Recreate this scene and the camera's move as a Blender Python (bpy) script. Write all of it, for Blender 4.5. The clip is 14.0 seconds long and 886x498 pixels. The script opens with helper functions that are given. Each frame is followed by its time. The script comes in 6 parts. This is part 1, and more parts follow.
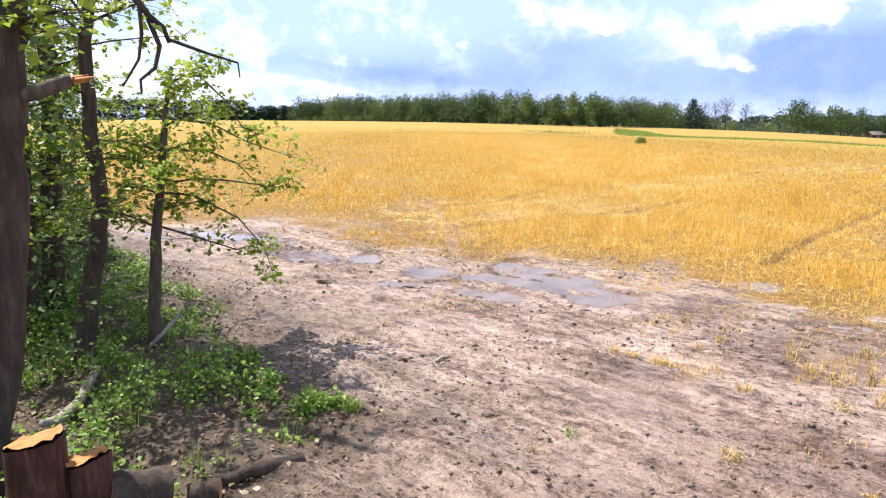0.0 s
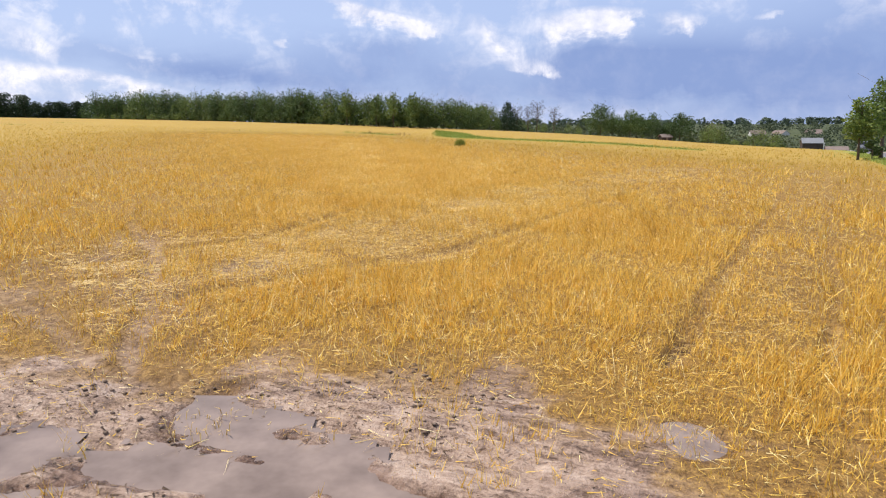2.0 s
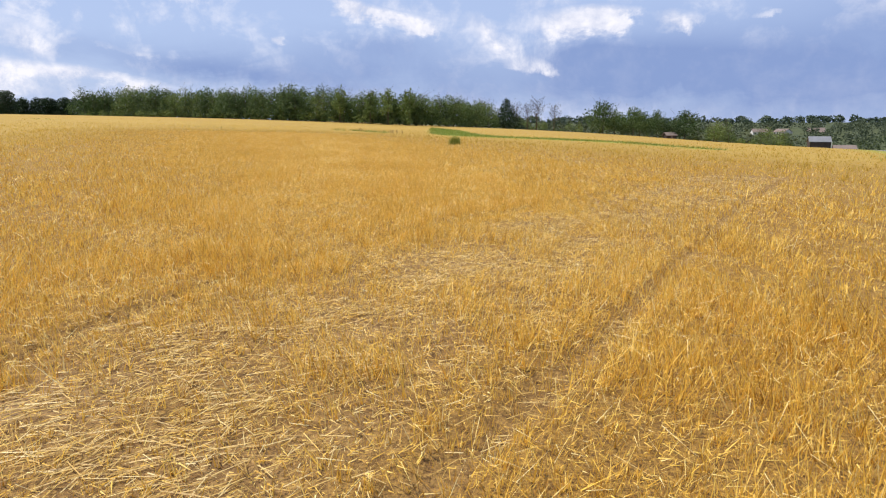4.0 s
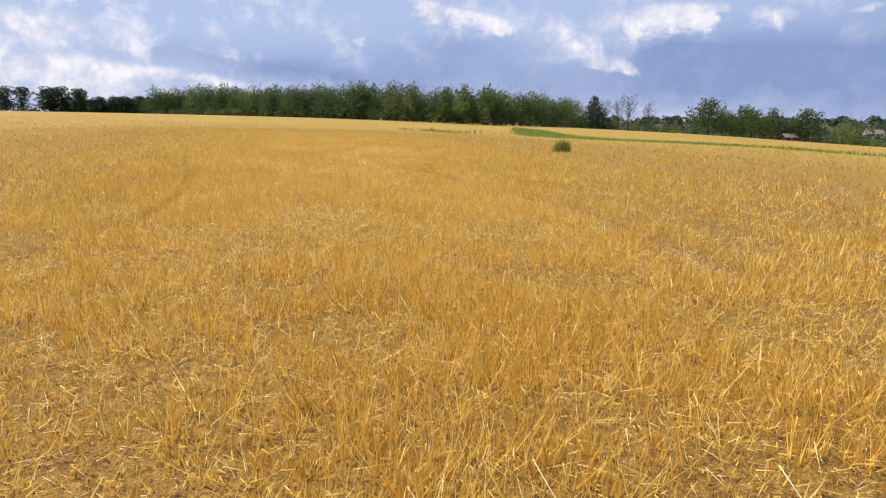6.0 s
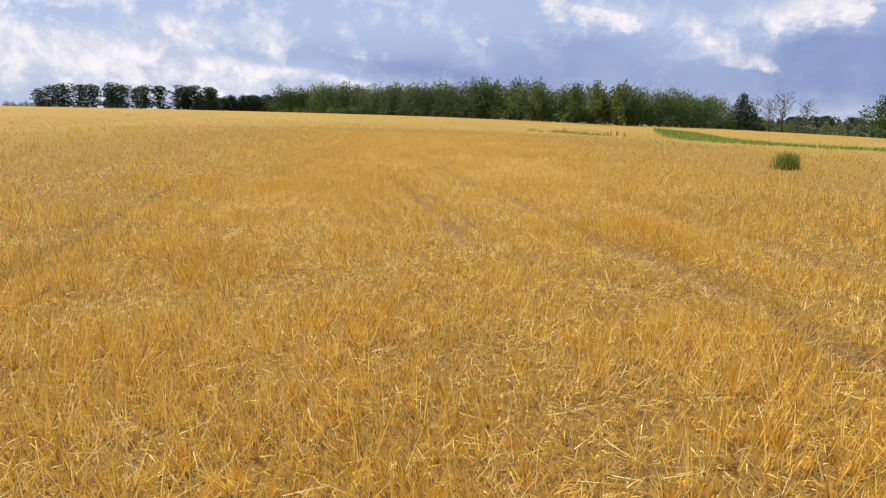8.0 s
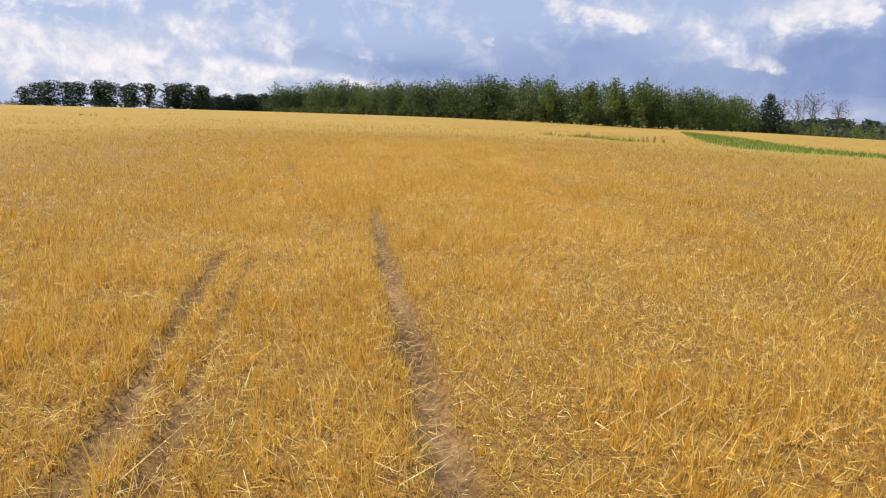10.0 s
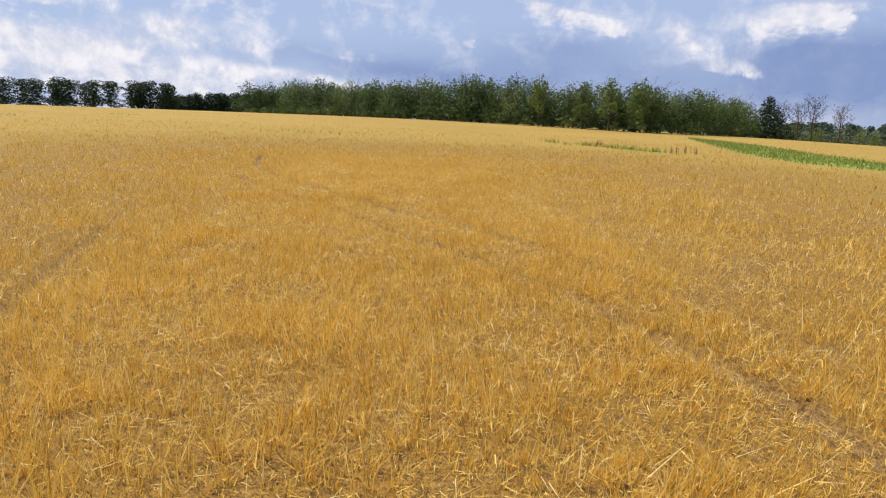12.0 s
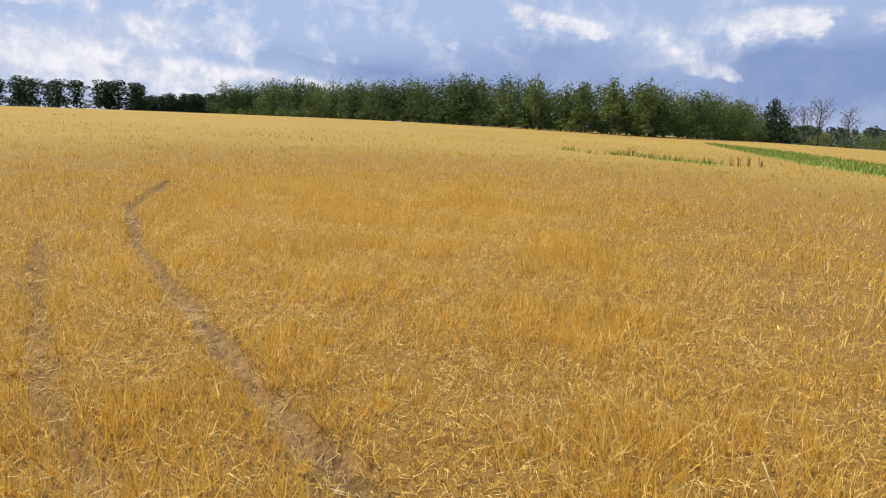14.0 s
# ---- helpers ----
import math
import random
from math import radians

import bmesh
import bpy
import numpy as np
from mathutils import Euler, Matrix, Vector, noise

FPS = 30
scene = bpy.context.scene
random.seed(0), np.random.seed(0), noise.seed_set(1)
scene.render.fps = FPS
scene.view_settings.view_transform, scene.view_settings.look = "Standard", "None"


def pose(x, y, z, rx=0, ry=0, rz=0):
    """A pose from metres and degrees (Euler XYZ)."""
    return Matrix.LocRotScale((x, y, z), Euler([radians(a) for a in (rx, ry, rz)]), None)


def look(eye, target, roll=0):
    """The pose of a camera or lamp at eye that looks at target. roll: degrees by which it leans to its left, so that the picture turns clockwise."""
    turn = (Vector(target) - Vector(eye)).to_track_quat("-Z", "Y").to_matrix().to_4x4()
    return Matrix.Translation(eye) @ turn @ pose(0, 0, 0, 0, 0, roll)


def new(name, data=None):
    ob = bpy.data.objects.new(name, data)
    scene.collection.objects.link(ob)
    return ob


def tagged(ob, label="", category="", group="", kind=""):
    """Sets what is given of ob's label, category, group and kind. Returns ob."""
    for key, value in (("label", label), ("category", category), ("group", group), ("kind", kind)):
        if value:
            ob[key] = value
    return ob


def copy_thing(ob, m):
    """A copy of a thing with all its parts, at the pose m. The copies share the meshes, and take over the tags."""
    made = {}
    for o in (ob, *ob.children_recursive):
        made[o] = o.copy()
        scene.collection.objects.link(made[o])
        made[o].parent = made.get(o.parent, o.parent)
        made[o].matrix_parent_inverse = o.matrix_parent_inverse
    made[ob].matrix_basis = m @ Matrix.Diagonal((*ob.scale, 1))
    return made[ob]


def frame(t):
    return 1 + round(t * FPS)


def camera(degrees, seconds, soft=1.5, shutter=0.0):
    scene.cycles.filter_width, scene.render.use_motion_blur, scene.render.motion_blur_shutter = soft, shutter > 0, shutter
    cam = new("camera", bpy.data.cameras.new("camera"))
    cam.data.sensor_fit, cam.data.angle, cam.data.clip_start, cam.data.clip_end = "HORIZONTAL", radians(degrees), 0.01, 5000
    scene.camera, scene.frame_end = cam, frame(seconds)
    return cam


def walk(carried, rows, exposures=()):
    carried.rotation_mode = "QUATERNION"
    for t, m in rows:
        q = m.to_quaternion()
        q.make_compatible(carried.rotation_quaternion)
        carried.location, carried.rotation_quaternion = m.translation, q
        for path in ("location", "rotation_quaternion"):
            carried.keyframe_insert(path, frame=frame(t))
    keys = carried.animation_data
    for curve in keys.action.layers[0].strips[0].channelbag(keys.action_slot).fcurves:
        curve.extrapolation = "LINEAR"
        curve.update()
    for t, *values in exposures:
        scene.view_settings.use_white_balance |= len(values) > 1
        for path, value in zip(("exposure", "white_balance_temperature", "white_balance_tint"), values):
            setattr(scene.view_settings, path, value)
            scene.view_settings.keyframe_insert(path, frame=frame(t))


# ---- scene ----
cam = camera(65.84, 14.0, soft=1.2)
walk(cam, [
    (0, look((0.000, 0.000, 2.481), (-4.949, 19.057, -1.033), -0.67)),
    (0.5, look((0.067, 1.156, 2.467), (-3.355, 20.547, -1.038), -0.47)),
    (1, look((0.006, 2.420, 2.478), (-0.361, 22.108, -1.027), -0.33)),
    (1.5, look((0.031, 3.798, 2.498), (0.031, 23.485, -1.024), -0.24)),
    (2, look((0.172, 5.375, 2.491), (0.183, 25.061, -1.039), -0.20)),
    (2.5, look((0.425, 7.214, 2.438), (0.432, 26.897, -1.113), -0.15)),
    (3, look((0.616, 9.290, 2.397), (0.624, 28.971, -1.160), -0.18)),
    (3.5, look((0.710, 11.468, 2.364), (0.811, 31.145, -1.215), -0.16)),
    (4, look((0.755, 13.924, 2.341), (0.821, 33.599, -1.249), -0.10)),
    (6.5, look((-1.724, 40.707, 2.201), (-4.777, 60.142, -1.401), 0.14)),
    (7, look((-2.478, 43.631, 2.237), (-6.383, 62.909, -1.382), 0.26)),
    (7.5, look((-3.343, 46.935, 2.285), (-7.408, 66.182, -1.325), 0.27)),
    (8, look((-4.350, 50.252, 2.334), (-9.736, 69.168, -1.299), 0.36)),
    (8.5, look((-5.349, 54.165, 2.378), (-10.914, 73.029, -1.253), 0.44)),
    (9, look((-6.275, 58.324, 2.415), (-11.943, 77.160, -1.205), 0.48)),
    (11.5, look((-11.431, 76.900, 2.833), (-16.523, 95.903, -0.768), 0.91)),
    (12, look((-12.539, 80.273, 2.886), (-17.513, 99.312, -0.688), 0.97)),
    (12.5, look((-13.788, 83.703, 2.927), (-18.588, 102.794, -0.607), 1.03)),
    (13, look((-15.285, 87.715, 2.964), (-19.971, 106.840, -0.538), 1.05)),
    (13.5, look((-16.473, 91.446, 2.990), (-21.037, 110.601, -0.513), 1.10)),
    (14, look((-17.012, 92.888, 3.012), (-21.530, 112.054, -0.491), 1.11)),
], exposures=[(0, 0.84, 6150, 13), (0.6, 0.65, 6250, 13), (1.2, 0.37, 6400, 12), (1.6, 0.29, 6500, 12), (4, 0.17, 6500, 11), (7, 0.09, 6750, 12), (9, 0.07, 6800, 12), (14, 0.03, 6560, 10)])

# ---- world and sun ----
SUN_AZ, SUN_EL = 68.0, 60.0     # degrees to the left of the y axis, and above the horizon
world = bpy.data.worlds.new("sky")
scene.world = world
world.use_nodes = True
nt = world.node_tree
nt.nodes.clear()


def wnode(kind, **sets):
    n = nt.nodes.new(kind)
    for k, v in sets.items():
        n.inputs[k].default_value = v
    return n


def wmath(op, a, b=None, c=None, clamp=False):
    n = nt.nodes.new("ShaderNodeMath")
    n.operation, n.use_clamp = op, clamp
    for i, v in enumerate((a, b, c)):
        if v is None:
            continue
        if isinstance(v, (int, float)):
            n.inputs[i].default_value = v
        else:
            nt.links.new(v, n.inputs[i])
    return n.outputs[0]


def wmix(fac, a, b):
    n = nt.nodes.new("ShaderNodeMix")
    n.data_type = "RGBA"
    for i, v in ((0, fac), (6, a), (7, b)):
        if isinstance(v, (int, float)):
            n.inputs[i].default_value = v
        elif isinstance(v, tuple):
            n.inputs[i].default_value = (*v, 1)
        else:
            nt.links.new(v, n.inputs[i])
    return n.outputs[2]


sky = nt.nodes.new("ShaderNodeTexSky")
sky.sky_type, sky.sun_disc = "NISHITA", False
sky.sun_elevation, sky.sun_rotation = radians(SUN_EL), radians(-SUN_AZ)
way = nt.nodes.new("ShaderNodeTexCoord").outputs["Generated"]
sep = nt.nodes.new("ShaderNodeSeparateXYZ")
nt.links.new(way, sep.inputs[0])
# a flat cloud deck: the direction is laid out on a plane overhead
lift = wmath("ADD", wmath("MAXIMUM", sep.outputs[2], 0.0), 0.075)
flat = nt.nodes.new("ShaderNodeCombineXYZ")
nt.links.new(wmath("DIVIDE", sep.outputs[0], lift), flat.inputs[0])
nt.links.new(wmath("DIVIDE", sep.outputs[1], lift), flat.inputs[1])


def wnoise(scale, detail, rough, vec, dist=0.0, off=(0, 0, 0)):
    m = nt.nodes.new("ShaderNodeMapping")
    m.inputs["Location"].default_value = off
    nt.links.new(vec, m.inputs[0])
    n = wnode("ShaderNodeTexNoise", Scale=scale, Detail=detail, Roughness=rough, Distortion=dist)
    nt.links.new(m.outputs[0], n.inputs["Vector"])
    return n.outputs["Fac"]


deck = wnoise(0.55, 7, 0.58, flat.outputs[0], 0.25, (3.1, 0.4, 0))
fine = wnoise(14.0, 7, 0.64, way, 0.4, (1, 5, 2))
streak_map = nt.nodes.new("ShaderNodeMapping")
streak_map.inputs["Scale"].default_value = (1, 1, 3.2)
nt.links.new(way, streak_map.inputs[0])
streak = wnoise(5.5, 8, 0.6, streak_map.outputs[0], 0.5, (2.2, 0, 7))
# azimuth to the left and elevation, in degrees, frayed by the noise
az = wmath("MULTIPLY", wmath("ARCTAN2", wmath("MULTIPLY", sep.outputs[0], -1), sep.outputs[1]), 57.2958)
el = wmath("MULTIPLY", wmath("ARCSINE", sep.outputs[2]), 57.2958)
fray = wmath("SUBTRACT", fine, 0.5)
fray2 = wmath("SUBTRACT", streak, 0.5)
az_f = wmath("ADD", az, wmath("MULTIPLY", fray, 6.0))
el_f = wmath("ADD", el, wmath("ADD", wmath("MULTIPLY", fray2, 3.0), wmath("MULTIPLY", fray, 2.6)))


def bank(a0, e0, ra, re, slope=0.0):
    """A soft bank of cloud round an azimuth and an elevation, leaning by slope."""
    da = wmath("SUBTRACT", az_f, a0)
    u = wmath("DIVIDE", da, ra)
    v = wmath("DIVIDE", wmath("SUBTRACT", wmath("SUBTRACT", el_f, e0), wmath("MULTIPLY", da, slope)), re)
    d = wmath("ADD", wmath("MULTIPLY", u, u), wmath("MULTIPLY", v, v))
    return wmath("EXPONENT", wmath("MULTIPLY", d, -1))


BRIGHT = [(43.8, 8.0, 1.6, 0.5, 0, 0.7), (48.1, 5.8, 2.0, 1.3, 0, 0.8), (36.1, 6.7, 4.6, 1.5, 0.05, 0.95), (43.6, 5.5, 4.4, 1.3, 0.08, 0.8), (40.4, 3.9, 5.2, 1.7, 0.1, 0.7), (48.0, 3.4, 4.0, 1.1, 0, 0.8), (32.3, 3.3, 8.0, 1.5, 0.1, 0.6), (26.0, 3.3, 6.0, 0.5, 0.12, 0.9),
          (26.3, 5.7, 2.0, 0.4, 0, 0.6), (12.7, 6.4, 0.6, 0.35, 0, 0.95), (6.8, 8.9, 2.6, 0.8, 0.15, 0.9), (1.6, 7.6, 1.6, 0.65, 0.2, 1.1), (-3.4, 7.6, 1.5, 1.8, 0.5, 0.6), (-7.1, 4.7, 1.9, 0.7, 0.1, 0.75), (-10.5, 7.9, 3.8, 1.1, 0, 1.1), (-18.8, 7.3, 1.8, 1.0, 0, 1.1)]
WISPS = [(37, 2.4, 13, 1.2, 0.03, 0.35), (30.5, 6.1, 1.4, 1.1, 0.3, 0.5), (19.8, 9.3, 5.0, 0.5, 0, 0.5), (32.9, 8.8, 2.0, 0.4, 0, 0.6), (23, 5.2, 2.7, 0.5, 0.1, 0.4), (4.2, 8.7, 4.7, 0.7, 0.1, 0.7), (-13.9, 8.2, 2.6, 0.7, 0, 0.9), (-25, 7.5, 1.7, 0.5, 0, 0.8), (16.2, 6.4, 2.8, 1.1, 0, 0.35), (-5.4, 6.1, 2.3, 1.2, 0.4, 0.45), (60, 5, 9, 4, 0, 0.8)]
DARK = [(7.1, 4.3, 13.8, 1.9, 0, 0.8), (27, 5.4, 4.9, 0.8, 0, 0.35), (-11.5, 5.1, 4.0, 1.9, 0, 1.0), (-5.7, 2.6, 12.4, 1.5, 0, 0.5), (18.9, 4.2, 6.0, 0.8, 0.05, 0.7), (-17.5, 4.3, 6, 2.2, 0, 1.15), (-26, 3.4, 8.0, 3.4, 0, 1.0), (4.5, 6.3, 4.7, 1.1, 0, 0.5), (-36, 6, 9, 5, 0, 0.7)]


def total(banks):
    s = None
    for a0, e0, ra, re, slope, amp in banks:
        b = wmath("MULTIPLY", bank(a0, e0, ra, re, slope), amp)
        s = b if s is None else wmath("ADD", s, b)
    return s


grain = wmath("ADD", wmath("MULTIPLY", wmath("SUBTRACT", streak, 0.5), 1.1), wmath("MULTIPLY", wmath("SUBTRACT", fine, 0.5), 0.9))
puff = wnoise(34.0, 6, 0.6, way, 0.3, (4, 1, 9))
lump = wmath("ADD", wmath("MULTIPLY_ADD", fine, 1.7, -0.55), wmath("MULTIPLY", puff, 1.3))
white = wmath("MULTIPLY", wmath("ADD", total(BRIGHT), total(WISPS)), lump)
white = wmath("MULTIPLY_ADD", wmath("SUBTRACT", wmath("ADD", white, wmath("MULTIPLY", grain, 0.9)), 0.27), 1.35, 0.0, True)
high = wmath("MULTIPLY_ADD", wmath("SUBTRACT", deck, 0.52), 4.0, 0.0, True)
above = wmath("MULTIPLY_ADD", wmath("SUBTRACT", el, 11.0), 0.2, 0.0, True)
white = wmath("MAXIMUM", white, wmath("MULTIPLY", wmath("MULTIPLY", high, above), 0.45))
dark = wmath("MULTIPLY", total(DARK), wmath("ADD", 0.9, grain), None, True)
mottle = wmath("ADD", grain, wmath("MULTIPLY", wmath("SUBTRACT", puff, 0.5), 0.8))
leftward = wmath("MULTIPLY_ADD", wmath("SUBTRACT", az, 14.0), 0.02, 0.0, True)
wisps = wmath("MULTIPLY", wmath("MULTIPLY_ADD", mottle, 2.6, 0.10, True), wmath("ADD", wmath("MULTIPLY_ADD", dark, -0.4, 0.5, True), leftward))
white = wmath("MAXIMUM", white, wisps)
# thin veil over the blue, then the grey undersides, then the bright tops
col = wmix(0.80, sky.outputs[0], (4.1, 5.2, 8.0))
col = wmix(wmath("MULTIPLY", dark, 0.85), col, (2.0, 2.9, 5.5))
col = wmix(wmath("MULTIPLY", above, 0.8), col, (2.6, 3.2, 4.7))
tops = wmix(wmath("MULTIPLY_ADD", wmath("SUBTRACT", lump, 0.72), 2.2, 0.0, True), (6.1, 6.5, 7.9), (9.1, 9.0, 9.5))
col = wmix(wmath("MULTIPLY", white, 0.93), col, tops)
bg = wnode("ShaderNodeBackground", Strength=0.1)
nt.links.new(col, bg.inputs[0])
nt.links.new(bg.outputs[0], nt.nodes.new("ShaderNodeOutputWorld").inputs[0])

sun = new("sun", bpy.data.lights.new("sun", "SUN"))
sun.data.energy, sun.data.angle, sun.data.color = 4.8, radians(0.6), (1.0, 0.94, 0.84)
sun.matrix_world = look((0, 0, 60), (60 * math.sin(radians(SUN_AZ)) * math.cos(radians(SUN_EL)), -60 * math.cos(radians(SUN_AZ)) * math.cos(radians(SUN_EL)), 60 - 60 * math.sin(radians(SUN_EL))))
# ---- building tools ----
rng = np.random.default_rng(7)


def fast_mesh(name, verts, faces, mat, smooth=False):
    """A mesh from arrays: verts n x 3, faces m x 3 or m x 4."""
    verts, faces = np.asarray(verts, np.float32), np.asarray(faces, np.int32)
    me = bpy.data.meshes.new(name)
    me.vertices.add(len(verts))
    me.vertices.foreach_set("co", verts.ravel())
    m, k = faces.shape
    me.loops.add(m * k)
    me.loops.foreach_set("vertex_index", faces.ravel())
    me.polygons.add(m)
    me.polygons.foreach_set("loop_start", np.arange(0, m * k, k, dtype=np.int32))
    if smooth:
        me.polygons.foreach_set("use_smooth", np.ones(m, bool))
    if len(verts) == m * k:                          # loose pieces: every side is an edge of its own
        me.edges.add(m * k)
        me.edges.foreach_set("vertices", np.stack([faces, np.roll(faces, -1, 1)], -1).ravel())
        me.loops.foreach_set("edge_index", np.arange(m * k, dtype=np.int32))
        me.update()
    else:
        me.update(calc_edges=True)
    me.materials.append(mat)
    return me


def hang(ob, parent):
    if parent is not None:
        ob.parent = parent
    return ob


def part(name, bm, mat, parent, label="", smooth=False):
    """Links a bmesh or a mesh as one mesh object under a thing or a part."""
    me = bm
    if isinstance(bm, bmesh.types.BMesh):
        me = bpy.data.meshes.new(name)
        bm.to_mesh(me)
        bm.free()
        me.materials.append(mat)
        if smooth:
            me.polygons.foreach_set("use_smooth", np.ones(len(me.polygons), bool))
    ob = hang(new(name, me), parent)
    if label:
        tagged(ob, label)
    return ob


def thing(name, m, label, category, group="", kind=""):
    ob = new(name)
    ob.empty_display_size = 0.2
    ob.matrix_world = m
    return tagged(ob, label, category, group, kind)


def vnoise(x, y, seed=0):
    """Smooth value noise, 0 to 1, over arrays."""
    x, y = np.asarray(x, float), np.asarray(y, float)
    xi, yi = np.floor(x), np.floor(y)
    fx, fy = x - xi, y - yi
    fx, fy = fx * fx * (3 - 2 * fx), fy * fy * (3 - 2 * fy)

    def h(a, b):
        s = np.sin(a * 127.1 + b * 311.7 + seed * 74.7) * 43758.5453
        return s - np.floor(s)
    if x.size > 4000:
        x0, y0 = xi.min(), yi.min()
        w, d = int(xi.max() - x0) + 2, int(yi.max() - y0) + 2
        if w * d < 2 * x.size:                       # few lattice points: work each out once
            table = h(x0 + np.arange(w)[:, None], y0 + np.arange(d)[None, :]).ravel()
            k = ((xi - x0) * d + (yi - y0)).astype(np.int64)
            return (table[k] * (1 - fx) + table[k + d] * fx) * (1 - fy) + (table[k + 1] * (1 - fx) + table[k + d + 1] * fx) * fy
    return (h(xi, yi) * (1 - fx) + h(xi + 1, yi) * fx) * (1 - fy) + (h(xi, yi + 1) * (1 - fx) + h(xi + 1, yi + 1) * fx) * fy


def fbm(x, y, octaves=4, seed=0):
    s, a, n = 0.0, 0.5, 0.0
    for k in range(octaves):
        s, n = s + a * vnoise(x * 2 ** k + 17.3 * k, y * 2 ** k - 9.1 * k, seed + k), n + a
        a *= 0.5
    return s / n


def ease(x, a, b):
    u = np.clip((np.asarray(x, float) - a) / (b - a), 0, 1)
    return u * u * (3 - 2 * u)


def tube(bm, pts, radii, sides=6, cap=True):
    """A tapered tube along a polyline."""
    pts = [Vector(p) for p in pts]
    rings, up = [], Vector((0.31, 0.95, 0.05))
    for i, p in enumerate(pts):
        d = (pts[min(i + 1, len(pts) - 1)] - pts[max(i - 1, 0)]).normalized()
        a = d.cross(up)
        a = (a if a.length > 0.05 else d.cross(Vector((1, 0, 0)))).normalized()
        b = d.cross(a)
        rings.append([bm.verts.new(p + (a * math.cos(2 * math.pi * k / sides) + b * math.sin(2 * math.pi * k / sides)) * radii[i]) for k in range(sides)])
    for r0, r1 in zip(rings, rings[1:]):
        for k in range(sides):
            bm.faces.new((r0[k], r0[(k + 1) % sides], r1[(k + 1) % sides], r1[k]))
    if cap:
        bm.faces.new(rings[0][::-1])
        bm.faces.new(rings[-1])


def box(bm, x0, y0, z0, x1, y1, z1):
    m = Matrix.Translation(((x0 + x1) / 2, (y0 + y1) / 2, (z0 + z1) / 2)) @ Matrix.Diagonal((x1 - x0, y1 - y0, z1 - z0, 1))
    return bmesh.ops.create_cube(bm, size=1, matrix=m)["verts"]


# ---- materials ----
def material(name, rough=0.8, metal=0.0, spec=0.4):
    m = bpy.data.materials.new(name)
    m.use_nodes = True
    b = m.node_tree.nodes["Principled BSDF"]
    b.inputs["Roughness"].default_value, b.inputs["Metallic"].default_value = rough, metal
    b.inputs["Specular IOR Level"].default_value = spec
    return m, m.node_tree, b


def node(t, kind, **sets):
    n = t.nodes.new(kind)
    for k, v in sets.items():
        n.inputs[k].default_value = v
    return n


def ramp(t, fac, stops):
    n = t.nodes.new("ShaderNodeValToRGB")
    while len(n.color_ramp.elements) < len(stops):
        n.color_ramp.elements.new(0.5)
    for e, (p, c) in zip(n.color_ramp.elements, stops):
        e.position, e.color = p, (*c, 1)
    t.links.new(fac, n.inputs[0])
    return n.outputs[0]


def tnoise(t, scale, detail=4, rough=0.55, vec=None, stretch=None):
    n = node(t, "ShaderNodeTexNoise", Scale=scale, Detail=detail, Roughness=rough)
    if vec is None:
        vec = t.nodes.new("ShaderNodeTexCoord").outputs["Object"]
    if stretch:
        mp = t.nodes.new("ShaderNodeMapping")
        mp.inputs["Scale"].default_value = stretch
        t.links.new(vec, mp.inputs[0])
        vec = mp.outputs[0]
    t.links.new(vec, n.inputs["Vector"])
    return n.outputs["Fac"]


def mixc(t, fac, a, b, mode="MIX"):
    n = t.nodes.new("ShaderNodeMix")
    n.data_type, n.blend_type = "RGBA", mode
    for i, v in ((0, fac), (6, a), (7, b)):
        if isinstance(v, (int, float)):
            n.inputs[i].default_value = v
        elif isinstance(v, tuple):
            n.inputs[i].default_value = (*v, 1)
        else:
            t.links.new(v, n.inputs[i])
    return n.outputs[2]


def tmath(t, op, a, b=None, c=None, clamp=False):
    n = t.nodes.new("ShaderNodeMath")
    n.operation, n.use_clamp = op, clamp
    for i, v in enumerate((a, b, c)):
        if v is None:
            continue
        if isinstance(v, (int, float)):
            n.inputs[i].default_value = v
        else:
            t.links.new(v, n.inputs[i])
    return n.outputs[0]


def bump(t, b, height, strength, distance):
    n = node(t, "ShaderNodeBump", Strength=strength, Distance=distance)
    t.links.new(height, n.inputs["Height"])
    t.links.new(n.outputs[0], b.inputs["Normal"])


def surface(name, stops, scale, rough=0.8, bump_at=0.3, bump_depth=0.01, spec=0.3, metal=0.0, stretch=None):
    """A surface with two scales of grain and a little relief."""
    m, t, b = material(name, rough, metal, spec)
    co = t.nodes.new("ShaderNodeTexCoord").outputs["Object"]
    f = tmath(t, "ADD", tmath(t, "MULTIPLY", tnoise(t, scale, 5, 0.6, co, stretch), 0.65), tmath(t, "MULTIPLY", tnoise(t, scale * 0.17, 3, 0.5, co), 0.35))
    t.links.new(ramp(t, f, stops), b.inputs["Base Color"])
    bump(t, b, tnoise(t, scale * 1.7, 5, 0.65, co, stretch), bump_at, bump_depth)
    return m


